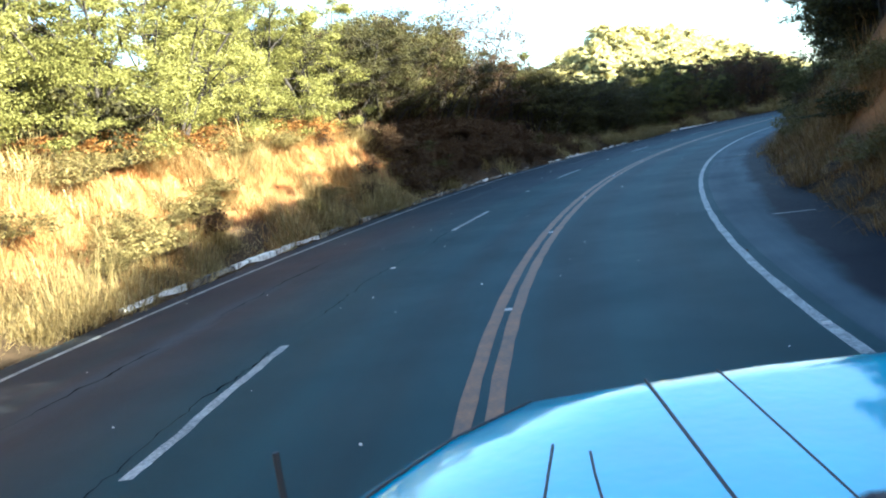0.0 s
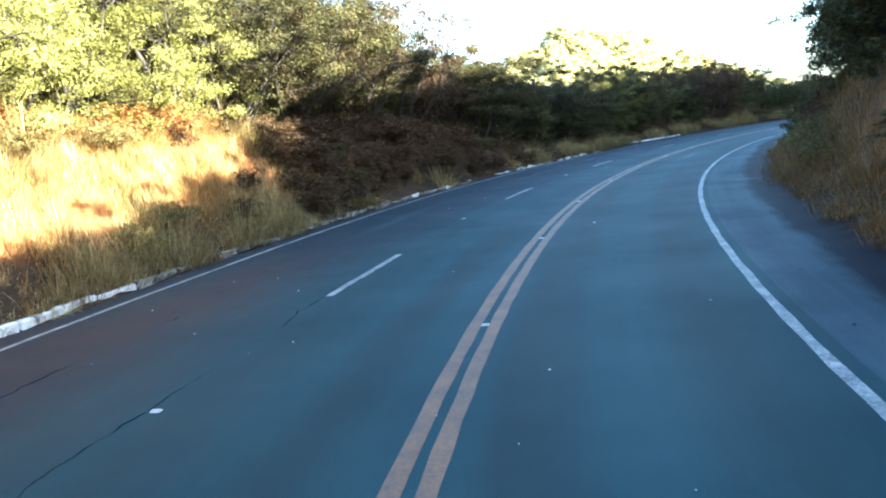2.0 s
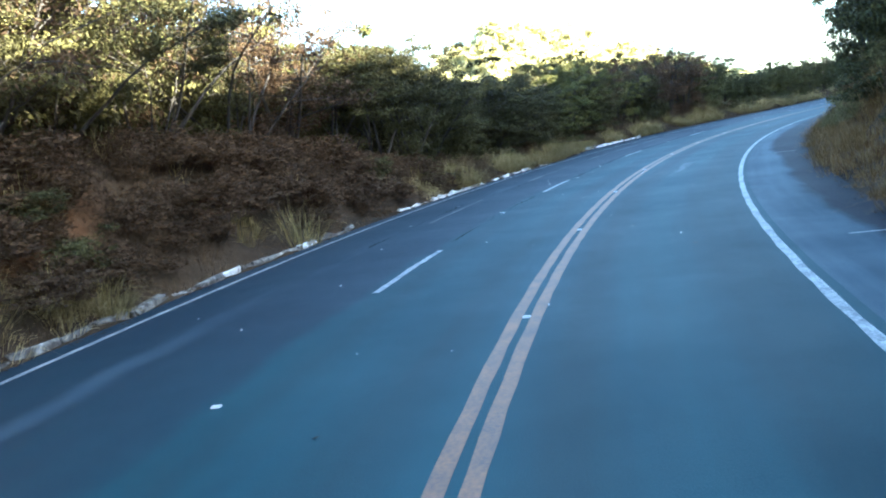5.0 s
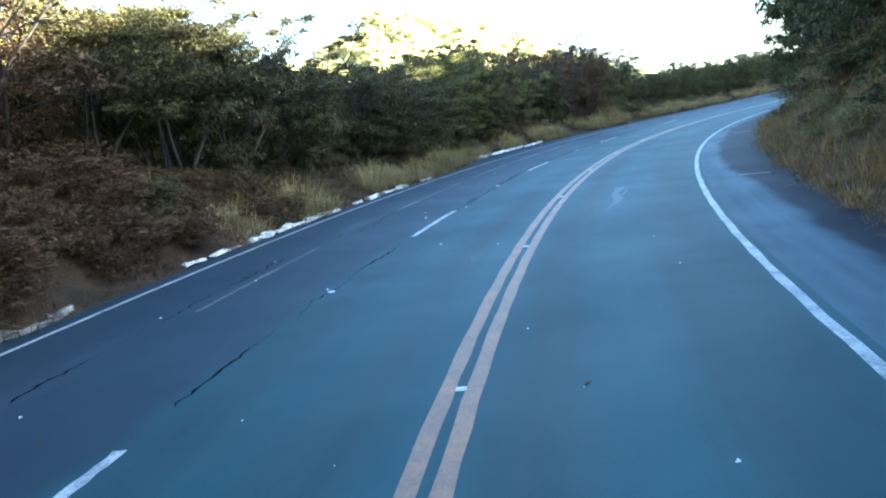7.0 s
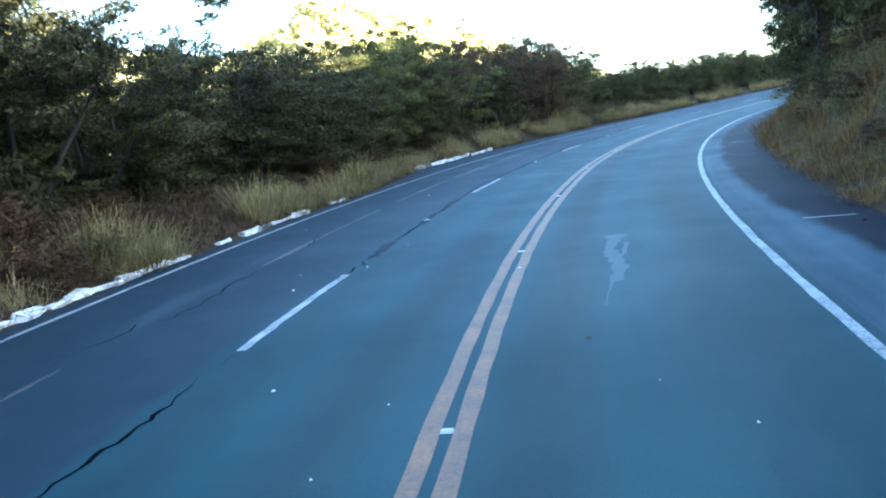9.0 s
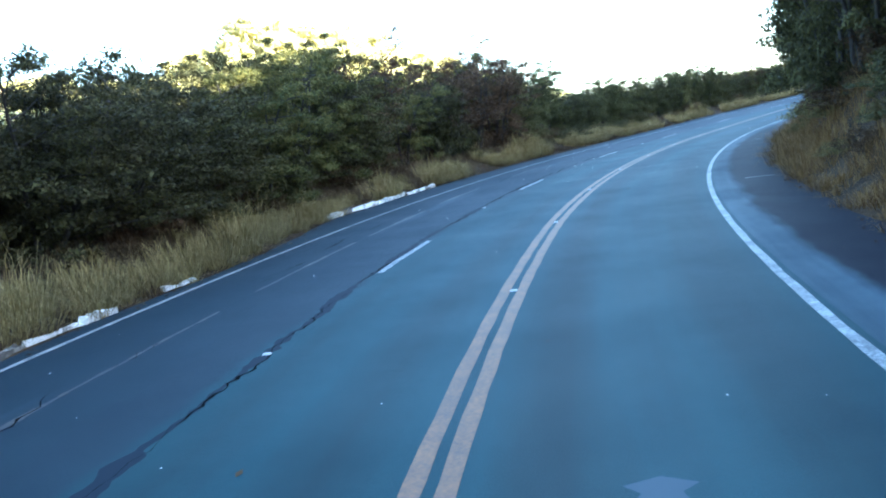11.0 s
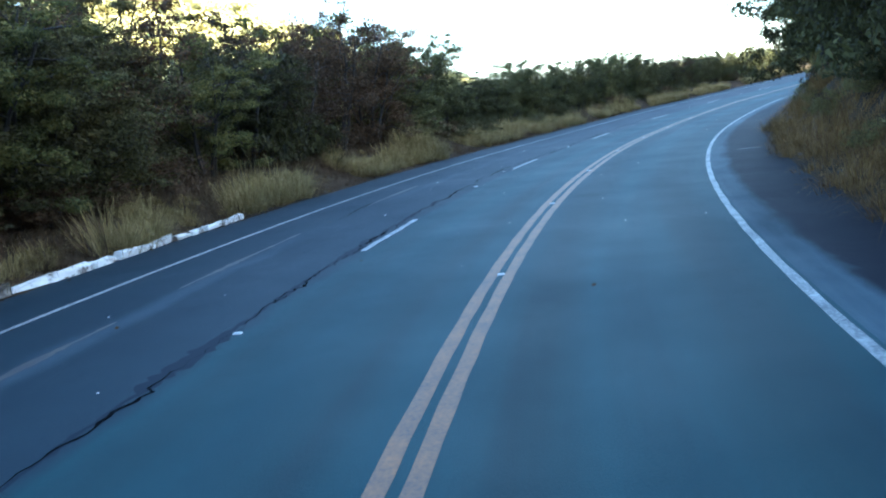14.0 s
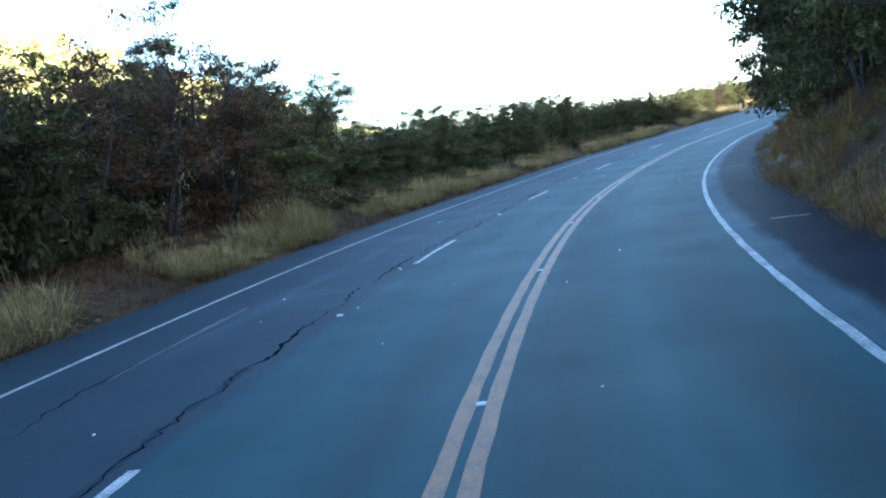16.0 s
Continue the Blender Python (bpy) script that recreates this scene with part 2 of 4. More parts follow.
LEAF = veg("acacia_leaf", [(0.022, 0.019, 0.008), (0.054, 0.048, 0.016), (0.118, 0.102, 0.034)], 0.25)
# lightened olive leaf: distance haze put into the colour of the far trees
LEAF_HAZED = veg("hazed_leaf", [(0.03, 0.03, 0.012), (0.068, 0.066, 0.023), (0.14, 0.13, 0.042)], 0.3)
LEAF_YELLOW = veg("yellowing_leaf", [(0.03, 0.034, 0.01), (0.075, 0.074, 0.02), (0.16, 0.135, 0.036)], 0.3)
# paler copy of the leaf, with the sunlight on the crowns put into its colour
LEAF_SUNLIT = veg("sunlit_leaf", [(0.068, 0.062, 0.015), (0.17, 0.163, 0.042), (0.32, 0.295, 0.092)], 0.35)
SHRUB = veg("dry_shrub", [(0.07, 0.052, 0.018), (0.16, 0.125, 0.045), (0.30, 0.24, 0.09)], 0.3, 1.2)
# ridge scrub: base colour raised so that it carries the glare of the sun
SCRUB_GLARE = veg("glare_scrub", [(0.30, 0.27, 0.11), (0.42, 0.38, 0.17), (0.58, 0.52, 0.27)], 0.4, 0.2)
LEAF_DRY = veg("dry_leaf", [(0.027, 0.016, 0.009), (0.062, 0.036, 0.018), (0.125, 0.074, 0.035)])
LEAF_RUST = veg("rust_leaf", [(0.07, 0.027, 0.008), (0.19, 0.082, 0.02), (0.38, 0.19, 0.05)], 0.3, 1.2)
GRASS = veg("dry_grass", [(0.26, 0.19, 0.078), (0.51, 0.39, 0.175), (0.70, 0.565, 0.30)], 0.3, 1.3)
GRASS_BROWN = veg("brown_dry_grass", [(0.12, 0.061, 0.02), (0.275, 0.155, 0.054), (0.49, 0.31, 0.12)], 0.3, 1.3)
# brown grass darkened: the bank's shade is put into the colour
GRASS_DEAD_SHADED = veg("shaded_dead_weeds", [(0.03, 0.018, 0.01), (0.075, 0.046, 0.024), (0.16, 0.105, 0.055)], 0.25, 1.6)
GRASS_GREEN = veg("half_dry_grass", [(0.095, 0.069, 0.028), (0.245, 0.18, 0.070), (0.48, 0.37, 0.158)], 0.3, 0.9)
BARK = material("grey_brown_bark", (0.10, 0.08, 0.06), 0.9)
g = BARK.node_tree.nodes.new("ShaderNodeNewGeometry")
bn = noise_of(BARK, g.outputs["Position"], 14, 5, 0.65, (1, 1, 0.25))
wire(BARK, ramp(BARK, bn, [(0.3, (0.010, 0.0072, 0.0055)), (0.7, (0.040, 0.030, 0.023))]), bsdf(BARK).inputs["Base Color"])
bump(BARK, bn, 0.6, 0.02)
SOIL = material("dry_soil", (0.2, 0.13, 0.07), 0.95)
g = SOIL.node_tree.nodes.new("ShaderNodeNewGeometry")
big = noise_of(SOIL, g.outputs["Position"], 0.22, 5)
fine = noise_of(SOIL, g.outputs["Position"], 5.0, 6, 0.7)
col = ramp(SOIL, big, [(0.35, (0.024, 0.017, 0.011)), (0.5, (0.042, 0.028, 0.016)), (0.65, (0.07, 0.044, 0.023))])
where = split(SOIL, g.outputs["Position"])
cut = ramp(SOIL, maths(SOIL, 'MULTIPLY', maths(SOIL, 'ADD', where[1], maths(SOIL, 'MULTIPLY', where[0], 0.5)), 0.01), [(0.27, (1, 1, 1)), (0.38, (0, 0, 0))])
cut = maths(SOIL, 'MULTIPLY', cut, ramp(SOIL, maths(SOIL, 'MULTIPLY', where[2], 0.2), [(0.16, (0, 0, 0)), (0.34, (1, 1, 1))]))
col = blend(SOIL, maths(SOIL, 'MULTIPLY', cut, ramp(SOIL, big, [(0.3, (0.45, 0.45, 0.45)), (0.55, (1, 1, 1))])), col, (0.36, 0.145, 0.045))
col = blend(SOIL, 0.6, col, ramp(SOIL, fine, [(0.3, (0.4, 0.4, 0.4)), (0.7, (1.3, 1.25, 1.2))]), 'MULTIPLY')
wire(SOIL, col, bsdf(SOIL).inputs["Base Color"])
bump(SOIL, fine, 0.8, 0.08)
bsdf(SOIL).inputs["Specular IOR Level"].default_value = 0.1
KERB_MAT = material("whitewashed_concrete", (0.7, 0.7, 0.66), 0.85)
g = KERB_MAT.node_tree.nodes.new("ShaderNodeNewGeometry")
kn = noise_of(KERB_MAT, g.outputs["Position"], 2.6, 6, 0.7)
wire(KERB_MAT, ramp(KERB_MAT, kn, [(0.36, (0.12, 0.10, 0.085)), (0.47, (0.60, 0.585, 0.54)), (0.7, (0.74, 0.73, 0.69))]), bsdf(KERB_MAT).inputs["Base Color"])
bump(KERB_MAT, kn, 0.5, 0.02)

KERB_DIRTY = material("soiled_concrete", (0.2, 0.18, 0.15), 0.9)
g = KERB_DIRTY.node_tree.nodes.new("ShaderNodeNewGeometry")
kn = noise_of(KERB_DIRTY, g.outputs["Position"], 3.0, 6, 0.7)
wire(KERB_DIRTY, ramp(KERB_DIRTY, kn, [(0.45, (0.05, 0.042, 0.034)), (0.6, (0.22, 0.2, 0.17)), (0.72, (0.5, 0.49, 0.46))]), bsdf(KERB_DIRTY).inputs["Base Color"])
bump(KERB_DIRTY, kn, 0.5, 0.02)


# ---- mesh helpers ----
def part(name, bm, mat, parent=None, label=""):
    """Links a bmesh, or (verts, faces), as one mesh object under a thing."""
    me = bpy.data.meshes.new(name)
    if isinstance(bm, tuple):
        me.from_pydata([tuple(v) for v in bm[0]], [], [tuple(f) for f in bm[1]])
    else:
        bm.to_mesh(me)
        bm.free()
    me.materials.append(mat)
    ob = new(name, me)
    if parent:
        ob.parent = parent
    if label:
        tagged(ob, label)
    return ob


def mesh_arrays(name, verts, faces, mat, parent=None):
    """A mesh of equal-sided faces from arrays."""
    me = bpy.data.meshes.new(name)
    k = faces.shape[1]
    me.vertices.add(len(verts))
    me.vertices.foreach_set("co", np.ascontiguousarray(verts, np.float32).ravel())
    me.loops.add(faces.size)
    me.loops.foreach_set("vertex_index", np.ascontiguousarray(faces, np.int32).ravel())
    me.polygons.add(len(faces))
    me.polygons.foreach_set("loop_start", np.arange(0, faces.size, k, dtype=np.int32))
    me.polygons.foreach_set("loop_total", np.full(len(faces), k, np.int32))
    me.update(calc_edges=True)
    me.materials.append(mat)
    ob = new(name, me)
    if parent:
        ob.parent = parent
    return ob


def strip(name, s_list, lats, z, mat, parent=None, skirt=0.0, crown=None):
    """A ribbon along the road; lats(s) gives the lateral places across it. Its uv map holds s and lat."""
    verts, coords, faces = [], [], []
    n = None
    for s in s_list:
        row = list(lats(s))
        zs = [z] * len(row)
        if skirt:
            row, zs = [row[0]] + row + [row[-1]], [z - skirt] + zs + [z - skirt]
        n = len(row)
        for l, zz in zip(row, zs):
            verts.append(at(s, l, zz))
            coords.append((s, l))
    for i in range(len(s_list) - 1):
        for j in range(n - 1):
            a = i * n + j
            faces.append((a, a + 1, a + n + 1, a + n))
    ob = part(name, (verts, [f[::-1] for f in faces]), mat, parent)
    lay = ob.data.uv_layers.new(name="road")
    vi = np.empty(len(ob.data.loops), np.int32)
    ob.data.loops.foreach_get("vertex_index", vi)
    lay.data.foreach_set("uv", np.array(coords, np.float32)[vi].ravel())
    return ob


def steps(a, b, d):
    n = max(1, round((b - a) / d))
    return [a + (b - a) * i / n for i in range(n + 1)]



# ---- ground ----
def axis(lo, hi, d):
    inner = np.arange(lo, hi + d / 2, d)
    out = [d]
    while sum(out) < 1400:
        out.append(out[-1] * 1.25)
    c = np.cumsum(out)
    return np.r_[lo - c[::-1], inner, hi + c]


gx, gy = axis(-40, 130, 1.0), axis(-30, 190, 1.0)
XX, YY = np.meshgrid(gx, gy)
pts = np.c_[XX.ravel(), YY.ravel()]
sl = road_coords(pts)
zz = terrain(sl[:, 0], np.clip(sl[:, 1], -160, 160))
nx, ny = len(gx), len(gy)
ii = np.arange(nx * ny).reshape(ny, nx)
quads = np.c_[ii[:-1, :-1].ravel(), ii[:-1, 1:].ravel(), ii[1:, 1:].ravel(), ii[1:, :-1].ravel()]
ground = mesh_arrays("ground", np.c_[pts, zz], quads, SOIL)
ground.data.shade_smooth()
tagged(ground, "dry orange-brown earth banks on both sides of the road", "ground", kind="structure")

# ---- road ----
wob = lambda s, k: 0.05 * math.sin(s * 0.9 + k) + 0.04 * math.sin(s * 2.3 + 2 * k)
road = strip("road", steps(-50, 320, 1.5), lambda s: [left_edge(s) + wob(s, 1)] + [x for x in (6, 4, 2, 0, -2, -3.9)], 0.0, ROAD_MAT, skirt=0.12)
tagged(road, "blue-grey worn asphalt road bending to the right", "road", kind="structure")
shoulder = strip("shoulder", steps(-50, 320, 1.5), lambda s: [-3.9, -4.6, -5.3, -6.05 + wob(s, 3)], -0.003, SHOULDER_MAT, skirt=0.1)
tagged(shoulder, "patched dark asphalt shoulder beside the lane", "road shoulder", kind="structure")


def marking(name, a, b, l0, l1, mat, z=0.005, d=1.0):
    return strip(name, steps(a, b, d), lambda s: [l1, l0], z, mat, road)


def centre(s):
    """How far the double line strays to the left."""
    return float(np.interp(s, [10, 50, 62, 72, 78, 83, 94, 103], [-0.03, 0.0, 0.05, 0.05, 0.1, 0.08, 0.03, -0.02]))


for side in (1, -1):
    ob = strip("centre_line", steps(-50, 320, 0.7), lambda s: [centre(s) + side * 0.134 + 0.084 + 0.008 * math.sin(s * 2.7 + side), centre(s) + side * 0.134 - 0.084 + 0.008 * math.sin(s * 3.9 - side)], 0.005, YELLOW, road)
    tagged(ob, "worn orange-yellow double centre line")
left_line = lambda s: float(np.interp(s, [10, 20, 28, 36, 46], [7.21, 7.15, 7.08, 7.12, 7.21]))
strip("edge_line", steps(-50, 320, 1.0), lambda s: [left_line(s) + 0.06 + 0.008 * math.sin(s * 2.9), left_line(s) - 0.06 + 0.01 * math.sin(s * 2.1)], 0.005, WHITE, road)
right_line = lambda s: -3.71 - 0.0019 * (s - 50)
strip("edge_line", steps(-50, 320, 1.0), lambda s: [right_line(s) + 0.068 + 0.01 * math.sin(s * 3.1), right_line(s) - 0.068 + 0.012 * math.sin(s * 2.3)], 0.005, WHITE, road)
DASH0, PERIOD = 24.0, 16.12


def worn_dash(a, b, lat, seed):
    """A lane dash whose sides have chipped away unevenly."""
    r = np.random.default_rng(seed)
    ss = steps(a, b, 0.16)
    sway = np.convolve(np.pad(r.normal(0, 0.03, len(ss)), 4, mode="edge"), np.ones(9) / 9, "valid")
    lo, hi = r.normal(0, 0.007, len(ss)), r.normal(0, 0.007, len(ss))
    at_s = {q: (lat + sway[i] + 0.07 + hi[i], lat + sway[i] - 0.07 + lo[i]) for i, q in enumerate(ss)}
    return strip("lane_dash", ss, lambda q: at_s[q], 0.005, WHITE, road)


lane_line = lambda s: float(np.interp(s, [30, 60, 85, 110], [3.0, 2.95, 3.15, 3.3]))
for k in range(-3, 18):
    a = DASH0 + PERIOD * k + (0.4 if k == -1 else 0)
    worn_dash(a, a + (4.3 if k < 3 else 4.0), lane_line(a), 50 + k)
for s in (20.4, 41.5, 62.6, 83.9, 105.3, 125.5):
    marking("shoulder_mark", s, s + 0.09, -5.65, -4.8, WHITE, 0.004, 0.1)

def marker(s, lat, name="road_stud"):
    """A raised reflective stud: a low block with sloped faces."""
    v = [(-0.05, -0.055, 0), (0.05, -0.055, 0), (0.05, 0.055, 0), (-0.05, 0.055, 0), (-0.025, -0.045, 0.022), (0.025, -0.045, 0.022), (0.025, 0.045, 0.022), (-0.025, 0.045, 0.022)]
    f = [(3, 2, 1, 0), (4, 5, 6, 7), (0, 1, 5, 4), (1, 2, 6, 5), (2, 3, 7, 6), (3, 0, 4, 7)]
    if "stud" not in bpy.data.meshes:
        me = bpy.data.meshes.new("stud")
        me.from_pydata(v, [], f)
        me.materials.append(MARKER_MAT)
    ob = new(name, bpy.data.meshes["stud"])
    ob.parent = road
    p = at(s, lat, 0.002)
    ob.matrix_basis = Matrix.LocRotScale(p, Euler((0, 0, heading(s) + 1.5708)), (0.9, 1.0, 0.9))
    return ob


for k in range(-2, 22):
    marker(21.4 + 8.01 * k, centre(21.4 + 8.01 * k))
    marker(19.0 + 8.01 * k, right_line(19 + 8 * k))
for k in range(-1, 10):
    marker(18.45 + PERIOD * k, lane_line(18 + PERIOD * k))


def ribbon(name, pairs, w0, w1, jag, mat, z, seed, parent, label="", thin=0.12):
    """An uneven streak on the road along (s, lat) pairs, with ragged sides."""
    r = np.random.default_rng(seed)
    S, L = zip(*pairs)
    ss = steps(S[0], S[-1], 0.13)
    walkabout = np.cumsum(r.normal(0, 0.8, len(ss))) + r.normal(0, 0.5, len(ss))
    walkabout -= np.convolve(np.pad(walkabout, 12, mode="edge"), np.ones(25) / 25, "valid")
    half = r.uniform(w0, w1, len(ss)) / 2 * np.clip(0.55 + 0.9 * np.sin(np.array(ss) * 1.3 + seed) * np.sin(np.array(ss) * 0.37), thin, 1.2)
    half[0] = half[-1] = 0.002
    mid = [float(np.interp(s, S, L)) + jag * w for s, w in zip(ss, walkabout)]
    table = {s: (m + h, m - h) for s, m, h in zip(ss, mid, half)}
    ob = strip(name, ss, lambda s: table[s], z, mat, parent)
    return tagged(ob, label) if label else ob


ribbon("crack", [(45.5, 3.02), (52, 3.0), (60, 2.93), (65, 2.95), (70, 3.08), (77, 3.28), (82, 3.22), (85, 3.3)], 0.014, 0.054, 0.04, CRACK_MAT, 0.0042, 1, road, "thin black crack along the lane line", 0.16)
ribbon("crack_stain", [(62, 2.95), (66, 3.0), (70, 3.12), (77, 3.3), (82, 3.26), (85, 3.34), (90, 3.43), (96, 3.57)], 0.12, 0.34, 0.02, STAIN_DARK, 0.0026, 5, road, "dark damp band along the crack", 0.3)
ribbon("crack", [(84.5, 3.29), (89, 3.37), (95, 3.52), (101, 3.64), (105, 3.72), (114, 3.4), (124, 3.8), (140, 4.3)], 0.028, 0.105, 0.05, CRACK_MAT, 0.0042, 4, road, "long black crack along the lane line", 0.35)
ribbon("crack", [(6, 3.3), (10, 3.22), (14, 3.12), (18.2, 3.16), (21, 3.05), (25, 3.08)], 0.006, 0.034, 0.03, CRACK_MAT, 0.0042, 3, road, "thin black crack beside the lane line")
ribbon("crack", [(8, 5.6), (11, 5.4), (15, 5.2), (18, 5.35), (23, 5.2)], 0.01, 0.05, 0.03, CRACK_MAT, 0.0035, 2, road)
for k, (a, c, l) in enumerate(((46, 58, 5.4), (58, 63, 4.95), (64, 68, 5.25), (72, 74.8, 5.7), (76.5, 81, 6.0), (93.5, 99, 5.7), (104, 107, 5.5))):
    ribbon("crack", [(a, l - 0.1), ((a + c) / 2, l + 0.08), (c, l - 0.05)], 0.015, 0.055, 0.04, CRACK_MAT, 0.0035, 20 + k, road)

OLD_PAINT = paint("faded_ochre_paint", (0.075, 0.06, 0.045), 0.42, 0.62, (0.008, 0.013, 0.024))
for k, (a, c, l) in enumerate(((50, 56, 5.1), (62, 70, 5.2), (71.5, 77.5, 5.35), (78.5, 84, 5.45), (86, 91.5, 5.7), (96, 101, 5.8))):
    ribbon("old_line", [(a, l - 0.05), (c, l + 0.05)], 0.08, 0.19, 0.006, OLD_PAINT, 0.003, 40 + k, road, "faded ochre trace of an old lane line", 0.5)

# whitewashed kerb stones, broken and half buried
kerb = new("kerb")
tagged(kerb, "broken row of whitewashed kerb stones beside the verge", "kerb", kind="structure")


def kerb_stone(s, length, lat, seed, soiled=False):
    r = np.random.default_rng(seed)
    rugged = 0.007 if s < 27 else 0.014 if s < 40 else 0.024 if s > 80 else 0.03
    bm = bmesh.new()
    bmesh.ops.create_cube(bm, size=1.0)
    bmesh.ops.scale(bm, vec=(length, 0.16, 0.26), verts=bm.verts)
    bmesh.ops.bevel(bm, geom=bm.edges[:], offset=0.02, segments=1, affect='EDGES')
    for v in bm.verts:
        v.co += Vector(r.normal(0, rugged, 3))
    ob = part("kerb_stone", bm, KERB_DIRTY if soiled else KERB_MAT, kerb)
    p = at(s, lat, (r.uniform(-0.02, 0.0) if s < 25 else r.uniform(-0.07, 0.0)) - 0.03 * (40 < s < 80) + 0.02 * (s > 80))
    ob.matrix_basis = Matrix.LocRotScale(p, Euler((r.normal(0, 0.06), r.normal(0, 0.05 if s > 25 else 0.012), heading(s) + 1.5708 + r.normal(0, 0.05 if s > 25 else 0.012))), None)


kr = np.random.default_rng(9)
for a, c, keep in ((16.3, 26.5, 1.0), (26.6, 43, 0.85), (43.6, 50.5, 0.9), (54.0, 57.5, 0.85), (58, 63.5, 1.0), (65, 74.4, 0.8), (84.5, 94.3, 1.0)):
    s = a
    while s < c:
        ln = kr.uniform(0.7, 1.3) if a < 40 or a > 80 else kr.uniform(0.35, 1.0)
        if kr.uniform() < keep:
            kerb_stone(s + ln / 2, ln * 0.985, left_edge(s) + 0.27, int(s * 100), kr.uniform() < {26.6: 1.0, 43.6: 0.65, 54.0: 0.5}.get(a, 0.12))
        s += ln


# ---- trees and bushes ----
def tube(path, r0, r1, verts, faces, sides=5):
    path = np.asarray(path, float)
    base = sum(len(v) for v in verts)
    n = len(path)
    d = np.gradient(path, axis=0)
    d /= np.linalg.norm(d, axis=1)[:, None] + 1e-9
    a = np.cross(d, np.where(np.abs(d[:, 2:3]) > 0.9, [[1.0, 0, 0]], [[0, 0, 1.0]]))
    a /= np.linalg.norm(a, axis=1)[:, None] + 1e-9
    b = np.cross(d, a)
    r = np.linspace(r0, r1, n)[:, None, None]
    th = np.linspace(0, 2 * np.pi, sides, endpoint=False)[None, :, None]
    verts.append((path[:, None] + r * (np.cos(th) * a[:, None] + np.sin(th) * b[:, None])).reshape(-1, 3))
    for i in range(n - 1):
        for j in range(sides):
            k = (j + 1) % sides
            faces.append((base + i * sides + j, base + i * sides + k, base + (i + 1) * sides + k, base + (i + 1) * sides + j))


def limb(r, start, way, length, n=6, droop=0.0, wobble=0.12):
    p, d, out = np.array(start, float), np.array(way, float), []
    d /= np.linalg.norm(d)
    for i in range(n):
        out.append(p.copy())
        p = p + d * length / (n - 1)
        d = d + r.normal(0, wobble, 3) + np.array([0, 0, -droop])
        d /= np.linalg.norm(d)
    return np.array(out)


def leaves(r, centres, sizes, total, length, flat=0.42):
    """Small folded leaf blades, scattered in clumps round the centres."""
    core = total // 12                      # larger, darker-lying inner sprays
    c = r.integers(0, len(centres), total)
    way = r.normal(0, 1, (total, 3))
    way /= np.linalg.norm(way, axis=1)[:, None]
    far_out = r.uniform(0, 1, total) ** 0.45 * 1.6 * r.uniform(0.8, 1.15, total)
    far_out[:core] *= 0.55
    pos = centres[c] + way * (far_out * sizes[c])[:, None] * np.array([1, 1, flat])
    nrm = r.normal(0, 1, (total, 3)) * 0.5 + way * 0.45 + np.array([0, 0, 0.75])
    nrm /= np.linalg.norm(nrm, axis=1)[:, None]
    t = np.cross(nrm, r.normal(0, 1, (total, 3)))
    t /= np.linalg.norm(t, axis=1)[:, None] + 1e-9
    w = np.cross(nrm, t)
    L = (length * r.uniform(0.6, 1.4, total))[:, None]
    L[:core] *= 1.7
    v = np.stack([pos - t * L * 0.6 - w * L * 0.26, pos - t * L * 0.5 + w * L * 0.3 + nrm * L * 0.1, pos + t * L * 0.8], 1).reshape(-1, 3)
    return v, np.arange(total * 3).reshape(-1, 3)


TOP = {}


